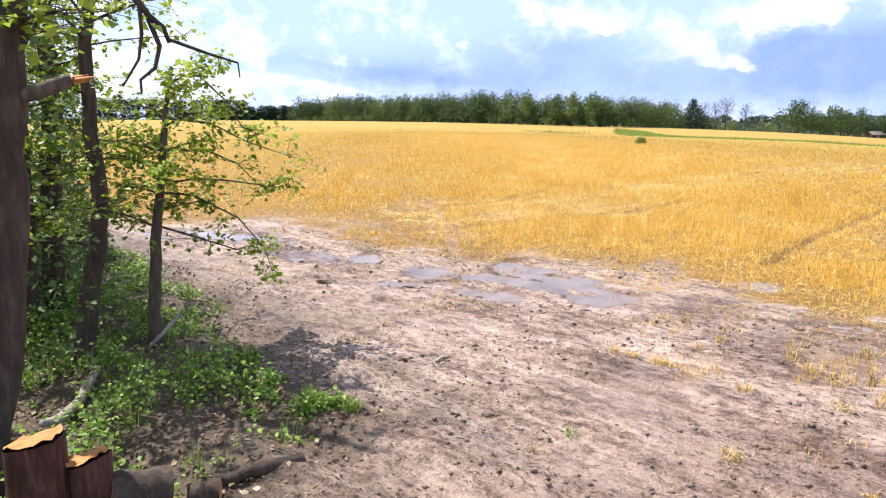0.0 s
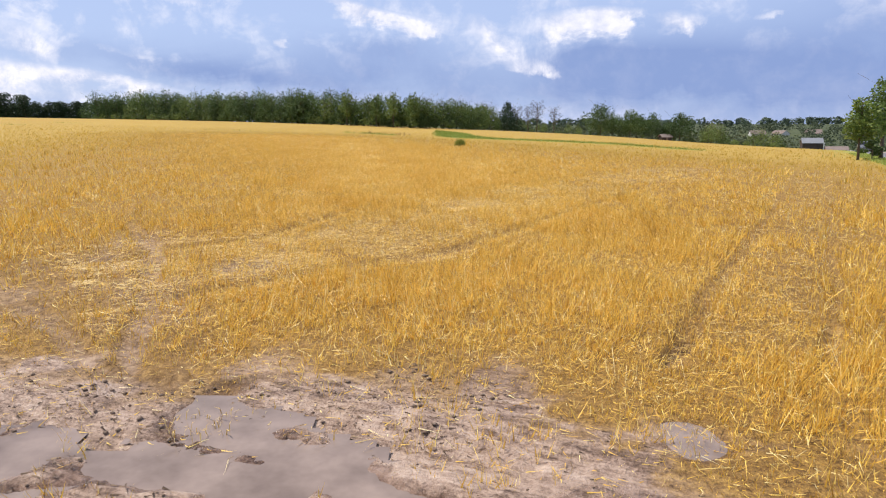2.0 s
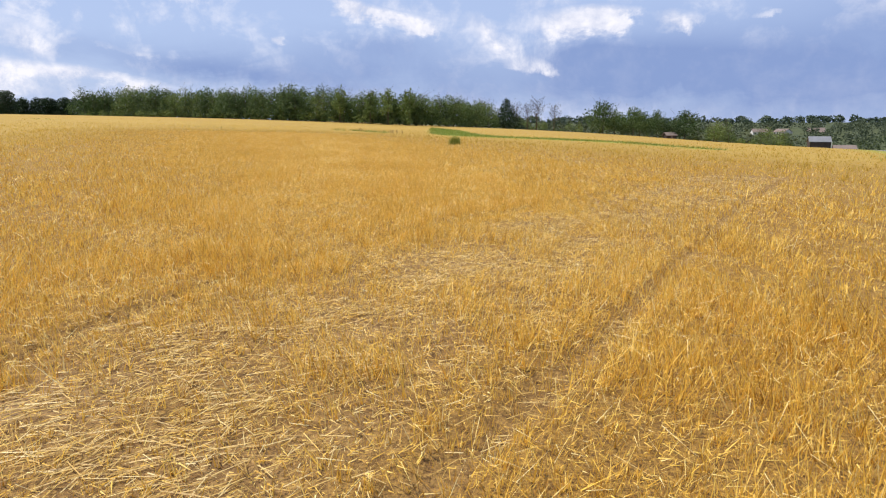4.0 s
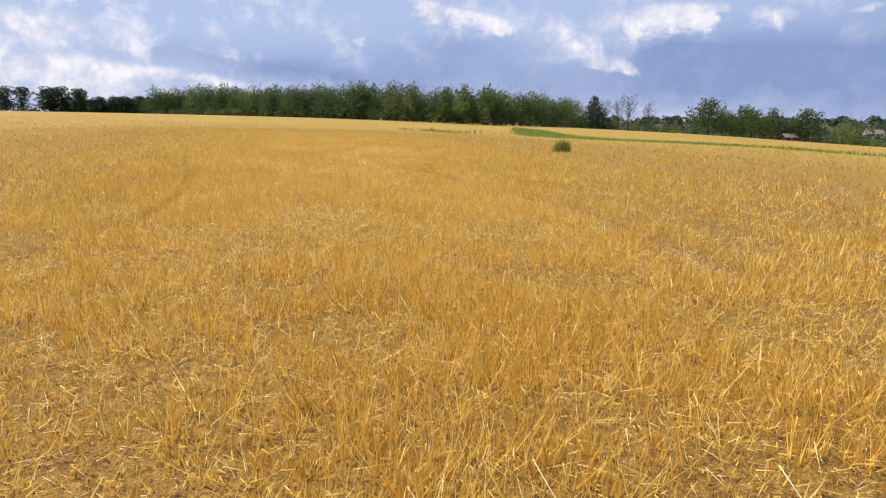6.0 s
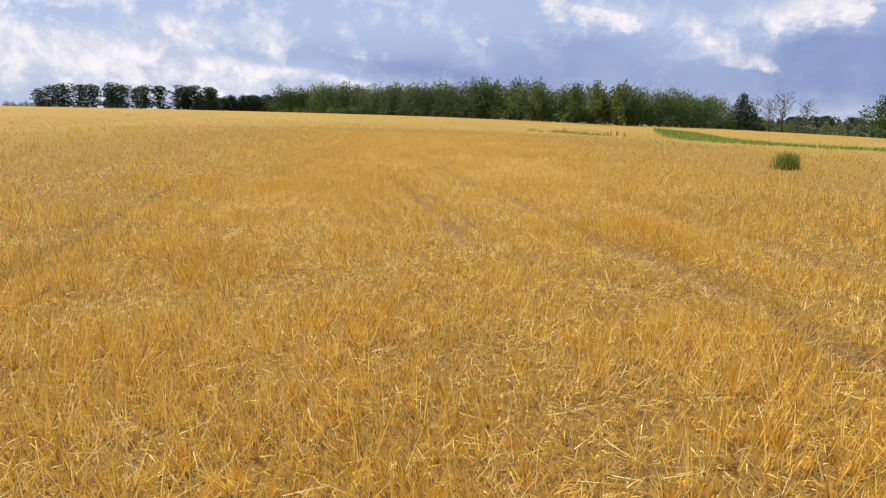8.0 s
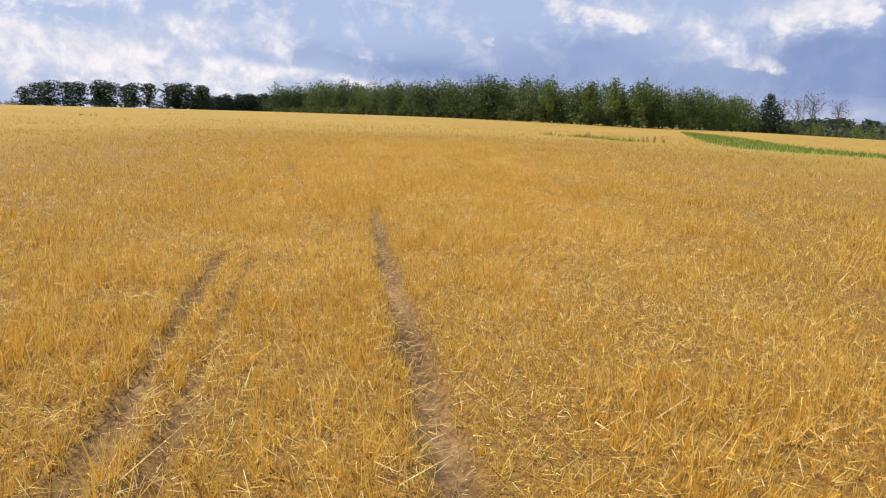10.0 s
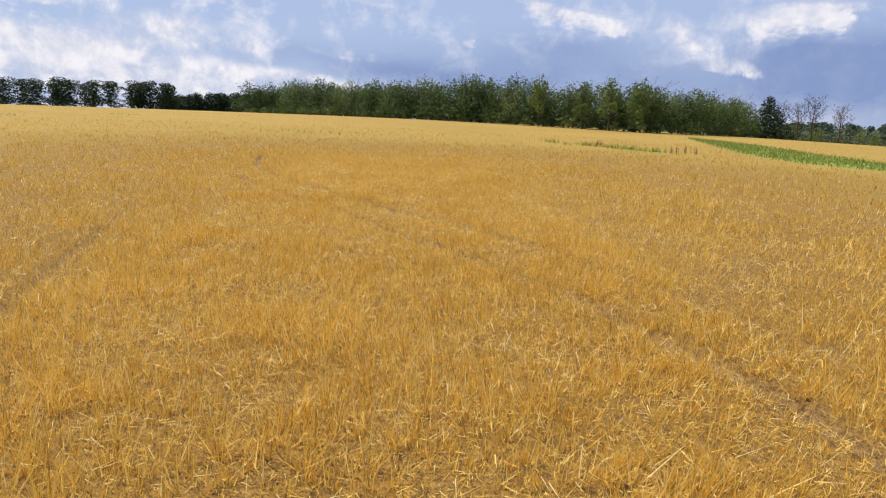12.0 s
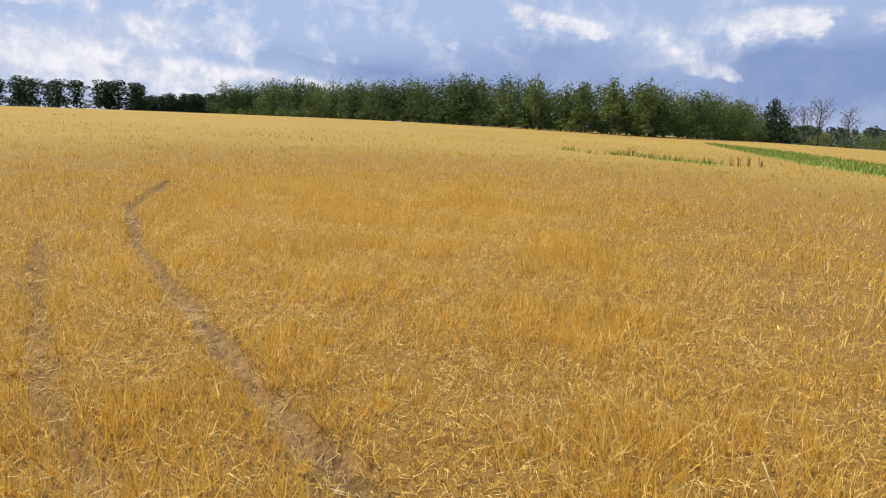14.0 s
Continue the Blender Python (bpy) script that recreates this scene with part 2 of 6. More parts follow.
def leafy(name, stops, glow=0.45, rough=0.55, patchy=0.0, per_thing=0.25):
    """Thin leaves or straw: colour by piece, light passes through."""
    m, t, b = material(name, rough, 0, 0.3)
    r = t.nodes.new("ShaderNodeNewGeometry").outputs["Random Per Island"]
    if per_thing:
        o = t.nodes.new("ShaderNodeObjectInfo").outputs["Random"]
        r = tmath(t, "ADD", tmath(t, "MULTIPLY", r, 1 - per_thing), tmath(t, "MULTIPLY", o, per_thing))
    if patchy:                                   # paler and browner patches over the ground
        co = t.nodes.new("ShaderNodeTexCoord").outputs["Object"]
        f = tmath(t, "ADD", tmath(t, "MULTIPLY", tnoise(t, 0.9, 4, 0.6, co), 0.6), tmath(t, "MULTIPLY", tnoise(t, 0.13, 3, 0.55, co), 0.4))
        r = tmath(t, "ADD", r, tmath(t, "MULTIPLY", tmath(t, "SUBTRACT", f, 0.5), patchy * 4), None, True)
    c = ramp(t, r, stops)
    t.links.new(c, b.inputs["Base Color"])
    tr = t.nodes.new("ShaderNodeBsdfTranslucent")
    t.links.new(c, tr.inputs[0])
    mx = node(t, "ShaderNodeMixShader", Fac=glow)
    t.links.new(b.outputs[0], mx.inputs[1])
    t.links.new(tr.outputs[0], mx.inputs[2])
    t.links.new(mx.outputs[0], t.nodes["Material Output"].inputs[0])
    return m


STRAW = leafy("straw", [(0.0, (0.36, 0.19, 0.03)), (0.22, (0.71, 0.425, 0.066)), (0.7, (0.88, 0.58, 0.10)), (0.9, (0.93, 0.68, 0.17)), (1.0, (0.96, 0.83, 0.42))], 0.26, 0.5, 0.16, per_thing=0)
PALE_STRAW = leafy("pale_straw", [(0.0, (0.70, 0.45, 0.08)), (0.5, (0.90, 0.68, 0.19)), (1.0, (0.97, 0.87, 0.50))], 0.3, 0.45, per_thing=0)
LAID_STRAW = leafy("laid_straw", [(0.0, (0.34, 0.21, 0.06)), (0.4, (0.58, 0.38, 0.11)), (0.8, (0.72, 0.52, 0.19)), (1.0, (0.84, 0.68, 0.34))], 0.2, 0.5, per_thing=0)
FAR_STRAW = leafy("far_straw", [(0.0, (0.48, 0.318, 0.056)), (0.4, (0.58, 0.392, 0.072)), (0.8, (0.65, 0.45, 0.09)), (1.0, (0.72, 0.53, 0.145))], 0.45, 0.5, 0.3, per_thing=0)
WEED = leafy("weed_leaves", [(0.0, (0.06, 0.12, 0.018)), (0.5, (0.17, 0.29, 0.035)), (0.85, (0.32, 0.46, 0.075)), (1.0, (0.50, 0.60, 0.15))], 0.4, 0.5, per_thing=0)
GRASS = leafy("grass_blades", [(0.0, (0.12, 0.19, 0.025)), (0.6, (0.22, 0.32, 0.045)), (1.0, (0.36, 0.43, 0.09))], 0.35, 0.5, per_thing=0)
VERGE = leafy("verge_blades", [(0.0, (0.22, 0.28, 0.05)), (0.6, (0.36, 0.42, 0.09)), (1.0, (0.50, 0.52, 0.17))], 0.5, 0.5, per_thing=0)
FIELD_WEED = leafy("field_weed_blades", [(0.0, (0.15, 0.19, 0.03)), (0.6, (0.25, 0.30, 0.05)), (1.0, (0.38, 0.39, 0.09))], 0.35, 0.5, per_thing=0)
DRY_LEAF = leafy("dry_leaves", [(0.0, (0.10, 0.06, 0.03)), (0.6, (0.22, 0.14, 0.07)), (1.0, (0.40, 0.30, 0.18))], 0.15, 0.7, per_thing=0)
SPRING_LEAF = leafy("spring_leaves", [(0.0, (0.13, 0.19, 0.018)), (0.5, (0.27, 0.36, 0.035)), (0.85, (0.43, 0.50, 0.08)), (1.0, (0.58, 0.60, 0.17))], 0.5, 0.45, per_thing=0)
WOOD_LEAF = leafy("woodland_leaves", [(0.0, (0.04, 0.068, 0.027)), (0.3, (0.07, 0.115, 0.037)), (0.6, (0.105, 0.16, 0.045)), (0.8, (0.14, 0.195, 0.055)), (1.0, (0.19, 0.235, 0.07))], 0.28, 0.6, per_thing=0.6)
PALE_LEAF = leafy("young_leaves", [(0.0, (0.055, 0.09, 0.027)), (0.5, (0.125, 0.185, 0.044)), (1.0, (0.24, 0.295, 0.08))], 0.28, 0.6, per_thing=0.4)
# distant haze is put into these two leaf colours: greyer, bluer greens
HAZY_VALLEY_LEAF = leafy("hazy_valley_leaves", [(0.0, (0.045, 0.065, 0.04)), (0.5, (0.075, 0.10, 0.055)), (1.0, (0.12, 0.145, 0.08))], 0.3, 0.7, per_thing=0)
HAZY_HILL_LEAF = leafy("hazy_hill_leaves", [(0.0, (0.05, 0.075, 0.06)), (0.6, (0.08, 0.115, 0.075)), (1.0, (0.12, 0.15, 0.10))], 0.2, 0.8, per_thing=0)
NEEDLE = leafy("needles", [(0.0, (0.010, 0.024, 0.012)), (0.6, (0.022, 0.048, 0.020)), (1.0, (0.045, 0.08, 0.03))], 0.15, 0.6, per_thing=0.3)
BARK = surface("bark", [(0.25, (0.045, 0.032, 0.024)), (0.5, (0.11, 0.085, 0.065)), (0.75, (0.21, 0.17, 0.135))], 22, 0.9, 0.9, 0.012, 0.2, stretch=(1, 1, 0.22))
# ---- the lie of the land ----
LAND = (2.286, -1.2764, -4.1466, 0.3337, -1.5154, 2.6322, -0.0442, -0.4313, 0.173, -0.4383, -2.3893)


def land(x, y):
    """The smooth rise and fall of field, valley and hills."""
    x, y = np.asarray(x, float), np.asarray(y, float)
    u, v = np.clip(x, -260, 170) / 100, np.clip(y, -40, 340) / 100
    k = (1, u, v, u * u, u * v, v * v, u ** 3, u * u * v, u * v * v, v ** 3, np.exp(-np.clip(y, -40, 340) / 25))
    z = sum(c * b for c, b in zip(LAND, k))
    far = np.hypot(x, y)
    z = z - 1.3 * ease(x, 50, 110) * ease(y, 90, 200)
    z = z - 4.0 * ease(y - 0.25 * np.abs(x + 60), 330, 480) * ease(x, -120, 40)
    return z * (1 - 0.75 * ease(far, 420, 700)) + ease(far, 560, 1300) * (4.5 + 8 * fbm(x / 420, y / 420, 3, 5))


EDGE_X = (-14, -9.2, -7.5, -6, -4.6, -3.2, -2.5, -1, 0, 0.8, 1.4, 2.2, 3.2, 7, 14, 20)
EDGE_Y = (12.6, 12.4, 12.9, 12.3, 11.5, 10.75, 10.5, 10.6, 10.3, 9.9, 9.0, 8.5, 8.4, 8.6, 9.6, 12.0)
HEDGE_Y = (0.0, 2, 3.6, 4.3, 5.06, 5.9, 6.5, 7.9, 8.9, 10.1, 12)
HEDGE_X = (-3.2, -2.6, -2.25, -2.2, -2.35, -3.3, -4.2, -5.25, -6.65, -8.7, -12)


def field_in(x, y):
    """Metres inside the sown field, negative on the bare headland."""
    fray = 1.7 * (fbm(x * 0.8, y * 0.8, 4, 3) - 0.5)
    return y - np.interp(x, EDGE_X, EDGE_Y) + fray


def hedge_in(x, y):
    return np.where(np.asarray(y) > 12.5, -9.0, np.interp(y, HEDGE_Y, HEDGE_X) - x) + 0.9 * (fbm(x * 1.3, y * 1.3, 3, 8) - 0.5)


# wheel tracks, and one painted shadow line: half width, depth, and how bare they are, along points of the plan
TRACKS = [(0.17, 0.07, 0.5, [(2.35, 11.6), (3.59, 13.93), (5.03, 16.33), (8.6, 22.71), (18.1, 40.0), (30, 62)]),
          (0.15, 0.06, 0.45, [(3.75, 11.4), (5.26, 14.0), (7.71, 18.5), (13.2, 28.5), (24, 48)]),
          (0.24, 0.05, 0.62, [(-2.5, 10.8), (-2.95, 12.0), (-3.33, 13.3), (-4.2, 15.6), (-4.9, 17.1), (-6.2, 19.2)]),
          (0.22, 0.05, 0.55, [(-2.2, 10.9), (-3.12, 11.4), (-3.9, 12.4), (-5.6, 13.8), (-8.5, 15.0)]),
          (0.17, 0.05, 0.45, [(-5.4, 15.2), (-3.14, 17.7), (-2.4, 20.0), (-1.9, 21.6), (0.17, 25.6), (4.2, 31.0), (8, 36.5), (12.6, 43.3)]),
          (0.20, 0.05, 0.4, [(-4.0, 12.8), (-1.51, 14.92), (-0.9, 15.55), (0.09, 16.29), (0.45, 16.9), (1.6, 18.8), (4.2, 23.4), (8.2, 30.6), (13, 38.5)]),
          (0.15, 0.07, 0.95, [(-6.66, 59.64), (-7.40, 61.28), (-8.18, 62.87), (-9.36, 65.34), (-11.21, 69.14), (-13.86, 74.34)]),
          (0.10, 0.05, 0.8, [(-6.26, 59.94), (-7.00, 61.42), (-8.09, 63.64), (-9.39, 66.34), (-10.87, 69.34), (-13.36, 74.34)]),
          (0.20, 0.10, 1.0, [(-4.56, 59.94), (-5.46, 62.03), (-6.18, 63.65), (-7.10, 65.77), (-8.87, 69.05), (-11.79, 75.34), (-13.76, 79.84)]),
          (0.21, 0.10, 0.92, [(-9.4, 83.5), (-10.2, 84.8), (-11.0, 86.4), (-13.0, 89.2), (-15.0, 91.4), (-17.2, 93.4)]),
          (0.16, 0.06, 0.55, [(-17.2, 93.4), (-19.7, 96.0), (-21.2, 97.1), (-24.0, 100.0), (-26.4, 102.5)]),
          (0.20, 0.09, 0.85, [(-10.3, 88.0), (-11.6, 89.8), (-13.2, 91.7), (-15.0, 93.8), (-17.3, 95.6), (-19.2, 97.3), (-21.3, 99.4), (-24.5, 102.6), (-27.6, 106.4), (-30.7, 112.3)]),
          (0.16, 0.05, 0.45, [(-17.2, 83.0), (-17.9, 84.2), (-19.5, 86.8), (-23.7, 94.0)]),
          (0.25, 0.10, 1.0, [(1.6, 44.0), (0.9, 47.5), (0.1, 50.2), (-1.07, 52.6), (-2.35, 55.6), (-3.4, 58.2), (-4.5, 60.4)]),
          (0.17, 0.07, 0.7, [(2.8, 46.5), (2.2, 50.0), (0.8, 53.5), (-0.5, 55.9), (-1.1, 58.2), (-2.6, 62.2), (-5.5, 68.5)]),
          (0.15, 0.09, 0.9, [(2.25, 11.5), (2.5, 11.9), (2.65, 12.2)]),
          # no rut: the shadow under a straw edge, drawn as dark bare soil
          (0.10, 0.07, 0.7, [(-0.6, 13.15), (0.25, 12.75), (1.3, 12.35), (2.35, 12.2)]),
          (0.16, 0.06, 0.35, [(-6.8, 43.5), (-7.1, 46.8), (-8.25, 50.5), (-9.3, 52.8), (-10.0, 54.4), (-11.8, 58.0), (-15.5, 65.0)]),
          (0.30, 0.04, 0.6, [(-2.4, 14.2), (-1.6, 14.9), (-0.9, 15.55), (0.09, 16.29), (0.5, 16.9)])]
# broad trampled swaths, with less of the crop standing
SWATHS = [(1.7, 0.62, [(-5.0, 14.6), (-2.0, 16.6), (-0.6, 19.0), (1.6, 23.4), (5.5, 29.5), (12.5, 40)]), (0.9, 0.35, [(3.3, 12.3), (6.3, 17.2), (11, 25.5), (19, 40)]), (0.8, 0.55, [(-2.6, 11.2), (-3.6, 14.0), (-5.3, 17.6)]),
          (1.0, 0.1, [(-7.36, 61.34), (-9.86, 66.34), (-12.36, 71.34)]), (1.2, 0.25, [(-10.5, 92), (-12.5, 96.5), (-14, 103)])]


def along(pts, x, y):
    """Distance from the polyline."""
    d = np.full(np.shape(x), 1e9)
    for (ax, ay), (bx, by) in zip(pts, pts[1:]):
        ux, uy = bx - ax, by - ay
        s = np.clip(((x - ax) * ux + (y - ay) * uy) / (ux * ux + uy * uy), 0, 1)
        d = np.minimum(d, np.hypot(x - ax - s * ux, y - ay - s * uy))
    return d


def wheel(x, y):
    """How far down and how bare the wheel tracks are."""
    low, bare = np.zeros(np.shape(x)), np.zeros(np.shape(x))
    zone = (x > -40) & (x < 40) & (y > 8) & (y < 125)
    if not zone.any():
        return low, bare
    if not zone.all():
        low[zone], bare[zone] = wheel(x[zone], y[zone])
        return low, bare
    wob = 0.16 * (fbm(x * 1.4, y * 1.4, 3, 21) - 0.5)
    gap = 0.72 + 0.8 * fbm(x * 0.7, y * 0.7, 3, 33)
    for half, depth, strip, pts in TRACKS:
        xs, ys = [p[0] for p in pts], [p[1] for p in pts]
        near = (x > min(xs) - 2) & (x < max(xs) + 2) & (y > min(ys) - 2) & (y < max(ys) + 2)
        if not near.any():
            continue
        d = along(pts, x[near], y[near]) + wob[near]
        k = 1 - ease(d, half * 0.3, half * 1.0)
        low[near] = np.maximum(low[near], k * depth * 1.25)
        bare[near] = np.maximum(bare[near], k * strip * np.clip(gap[near], 0, 1))
    rough = np.clip(0.1 + 1.3 * fbm(x * 1.1, y * 1.1, 3, 35), 0, 1)
    for half, strip, pts in SWATHS:
        d = along(pts, x, y)
        bare = np.maximum(bare, (1 - ease(d, half * 0.5, half * 1.3)) * strip * rough)
    return low, bare


# puddles: centre, half length, half width, turn in degrees, depth
PUDDLES = [(-2.73, 9.57, 0.36, 0.42, 0, 0.036), (-1.84, 9.4, 0.5, 0.24, -10, 0.034), (-1.4, 10.05, 0.55, 0.34, -10, 0.038), (-0.69, 9.54, 0.62, 0.32, -20, 0.04), (-0.38, 8.74, 0.5, 0.26, -25, 0.036), (-1.44, 8.79, 0.28, 0.4, 0, 0.034), (-1.02, 9.12, 0.45, 0.25, -15, 0.034), (-4.03, 10.4, 0.25, 0.5, 0, 0.03),
           (1.95, 9.97, 0.28, 0.32, 0, 0.03), (2.57, 8.31, 0.8, 0.2, -8, 0.026), (-1.98, 8.84, 0.3, 0.2, 0, 0.028), (-7.6, 11.7, 1.5, 0.5, -8, 0.045), (-5.2, 10.4, 0.9, 0.35, -25, 0.03), (4.6, 6.4, 1.2, 0.3, -10, 0.03)]


# water standing in narrow ruts: half width, depth and the points of their line
RUTS = [(0.17, 0.055, [(-1.62, 10.85), (-1.72, 10.35), (-1.21, 9.94), (-0.76, 9.62), (-0.41, 9.35), (0.15, 9.05)]), (0.09, 0.035, [(-3.1, 9.0), (-2.3, 9.25), (-1.7, 9.55), (-1.3, 9.7)])]


def puddle_dip(x, y):
    dip = np.zeros(np.shape(x))
    for half, deep, pts in RUTS:
        dip = np.maximum(dip, deep * (1 - ease(along(pts, x, y) / half + 0.7 * (fbm(x * 3, y * 3, 3, 53) - 0.5), 0.45, 1.35)))
    for cx, cy, a, b, turn, deep in PUDDLES:
        c, s = math.cos(radians(turn)), math.sin(radians(turn))
        u, v = ((x - cx) * c + (y - cy) * s) / a, (-(x - cx) * s + (y - cy) * c) / b
        dip = np.maximum(dip, deep * (1 - ease(np.hypot(u, v) + 1.1 * (fbm(x * 2.5, y * 2.5, 4, 51) - 0.5), 0.35, 1.25)))
    return dip


def ground(x, y, low=None):
    """The ground's height with its wheel tracks, clods and puddle hollows."""
    x, y = np.asarray(x, float), np.asarray(y, float)
    if low is None:
        low, _ = wheel(x, y)
    z = land(x, y) - low
    near = np.hypot(x, y - 6) < 30
    mud = np.zeros(np.shape(x))
    if near.any():
        p, q = x[near], y[near]
        k = (1 - ease(field_in(p, q), -0.3, 0.8)) * (1 - ease(np.hypot(p, q - 6), 16, 30))
        dip = puddle_dip(p, q)
        rut = 0.055 * np.sin((q * 0.92 + p * 0.39) * 6.5 + 4 * fbm(p * 0.5, q * 0.5, 2, 9)) * fbm(p * 0.9, q * 0.9, 2, 12)
        clod = 0.05 * (fbm(p * 5.5, q * 5.5, 3, 2) - 0.5) + 0.12 * np.maximum(fbm(p * 3.1, q * 3.1, 4, 41) - 0.56, 0) + 0.09 * (fbm((p * 0.92 - q * 0.39) * 0.8, (q * 0.92 + p * 0.39) * 4.5, 3, 47) - 0.5) + 0.035 * (vnoise(p * 13, q * 13, 43) - 0.5)
        z[near] += (clod + rut) * (1 - 0.55 * ease(dip, 0.004, 0.028)) * k - dip
        mud[near] = k
    fine = np.hypot(x + 8, y - 55) < 110
    z[fine] += 0.05 * (fbm(x[fine] * 1.2, y[fine] * 1.2, 3, 14) - 0.5) * (1 - mud[fine]) * (1 - ease(np.hypot(x[fine] + 8, y[fine] - 55), 80, 110))
    return z


SPINE = [(0.2, 8), (0.4, 14), (-0.3, 30), (-2.0, 42), (-6.0, 56), (-12.0, 78), (-17.0, 94), (-24, 112)]     # the middle of the stretch that is seen from near


def spaced(lo, hi, fine, step, grow, limit):
    """Grid lines: even between lo and hi, then growing outwards to the limit."""
    mid = list(np.arange(lo, hi, fine))
    a, s = [], step
    v = hi
    while v < limit:
        a.append(v)
        s *= grow
        v += s
    b, s = [], step
    v = lo
    while v > -limit:
        s *= grow
        v -= s
        b.append(v)
    return np.array(b[::-1] + mid + a)


gx = spaced(-6.5, 4.5, 0.065, 0.075, 1.09, 4200)
gy = np.concatenate([spaced(3.4, 12.6, 0.07, 0.08, 1.1, 4200)])
gy = np.concatenate([gy[gy < 12.6], np.arange(12.7, 116, 0.34), 116 + np.cumsum(0.5 * 1.07 ** np.arange(94))])
GX, GY = np.meshgrid(gx, gy)
GX = GX + np.interp(GY, [p[1] for p in SPINE], [p[0] for p in SPINE]) - 0.2
LOW, BARE = wheel(GX, GY)
GZ = ground(GX, GY, LOW)
n, m = GX.shape
idx = np.arange(n * m).reshape(n, m)
faces = np.stack([idx[:-1, :-1], idx[:-1, 1:], idx[1:, 1:], idx[1:, :-1]], -1).reshape(-1, 4)

# ---- the earth's material: crop litter, wet mud, verge grass, woodland floor ----
EARTH, t, b = material("earth", 0.9, 0, 0.3)
co = t.nodes.new("ShaderNodeTexCoord").outputs["Object"]


def attr(name):
    a = t.nodes.new("ShaderNodeAttribute")
    a.attribute_name = name
    return a.outputs["Fac"]


n1, n2, n3 = tnoise(t, 0.035, 4, 0.6, co), tnoise(t, 0.6, 5, 0.65, co), tnoise(t, 14.0, 5, 0.7, co)
mixn = tmath(t, "ADD", tmath(t, "MULTIPLY", n1, 0.45), tmath(t, "ADD", tmath(t, "MULTIPLY", n2, 0.3), tmath(t, "MULTIPLY", n3, 0.25)))
litter = ramp(t, mixn, [(0.30, (0.29, 0.187, 0.040)), (0.48, (0.355, 0.233, 0.048)), (0.62, (0.40, 0.27, 0.058)), (0.75, (0.45, 0.315, 0.08))])
# brown soil, its colour deepened for the shadow under straw edges
soil = ramp(t, tmath(t, "ADD", tmath(t, "MULTIPLY", n3, 0.6), tmath(t, "MULTIPLY", n2, 0.4)), [(0.36, (0.07, 0.037, 0.015)), (0.46, (0.16, 0.092, 0.04)), (0.56, (0.30, 0.19, 0.085)), (0.7, (0.48, 0.33, 0.15))])
m1, m2, m3 = tnoise(t, 1.1, 5, 0.6, co), tnoise(t, 7.0, 6, 0.7, co), tnoise(t, 45.0, 4, 0.7, co)
turned = t.nodes.new("ShaderNodeMapping")
turned.inputs["Rotation"].default_value = (0, 0, radians(24))
t.links.new(co, turned.inputs[0])
warp = t.nodes.new("ShaderNodeVectorMath")
warp.operation = "ADD"
wn = node(t, "ShaderNodeTexNoise", Scale=0.14, Detail=1.0)
t.links.new(turned.outputs[0], wn.inputs["Vector"])
t.links.new(turned.outputs[0], warp.inputs[0])
t.links.new(wn.outputs["Color"], warp.inputs[1])
m4 = tnoise(t, 4.2, 5, 0.62, warp.outputs[0], (0.16, 1, 1))
m5 = tnoise(t, 17.0, 4, 0.65, warp.outputs[0], (0.22, 1, 1))
m1 = tmath(t, "ADD", tmath(t, "MULTIPLY", m1, 0.4), tmath(t, "MULTIPLY", m4, 0.6))
m3 = tmath(t, "ADD", tmath(t, "MULTIPLY", m3, 0.45), tmath(t, "MULTIPLY", m5, 0.55))
mudc = ramp(t, tmath(t, "ADD", tmath(t, "MULTIPLY", m1, 0.36), tmath(t, "ADD", tmath(t, "MULTIPLY", m2, 0.22), tmath(t, "MULTIPLY", m3, 0.42))),
            [(0.42, (0.07, 0.04, 0.027)), (0.47, (0.21, 0.138, 0.10)), (0.52, (0.39, 0.28, 0.215)), (0.60, (0.55, 0.425, 0.345))])
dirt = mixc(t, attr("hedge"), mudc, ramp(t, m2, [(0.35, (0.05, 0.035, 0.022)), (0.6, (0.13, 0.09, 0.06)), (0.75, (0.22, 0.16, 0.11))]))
green = ramp(t, n2, [(0.3, (0.15, 0.21, 0.035)), (0.55, (0.24, 0.31, 0.055)), (0.75, (0.33, 0.38, 0.085))])
n4 = tnoise(t, 55.0, 3, 0.7, co)
# brown soil and litter between stems, with the gaps' shade in its dark stops
shaded_floor = ramp(t, tmath(t, "ADD", tmath(t, "MULTIPLY", n4, 0.55), tmath(t, "MULTIPLY", n3, 0.45)), [(0.38, (0.10, 0.05, 0.015)), (0.48, (0.22, 0.12, 0.028)), (0.58, (0.39, 0.23, 0.048)), (0.75, (0.60, 0.385, 0.09))])
litter = mixc(t, attr("stand"), litter, shaded_floor)
colr = mixc(t, attr("bare"), litter, soil)
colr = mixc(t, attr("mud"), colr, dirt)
wetter = mixc(t, attr("wet"), (1, 1, 1), (0.62, 0.56, 0.53))
colr = mixc(t, 1.0, colr, wetter, "MULTIPLY")
colr = mixc(t, attr("verge"), colr, green)
colr = mixc(t, attr("wood"), colr, ramp(t, n1, [(0.35, (0.035, 0.05, 0.02)), (0.65, (0.075, 0.09, 0.035))]))
t.links.new(colr, b.inputs["Base Color"])
gloss = tmath(t, "SUBTRACT", 0.92, tmath(t, "ADD", tmath(t, "MULTIPLY", attr("mud"), tmath(t, "MULTIPLY", m4, 0.85)), tmath(t, "MULTIPLY", attr("wet"), 0.35)), None, True)
t.links.new(gloss, b.inputs["Roughness"])
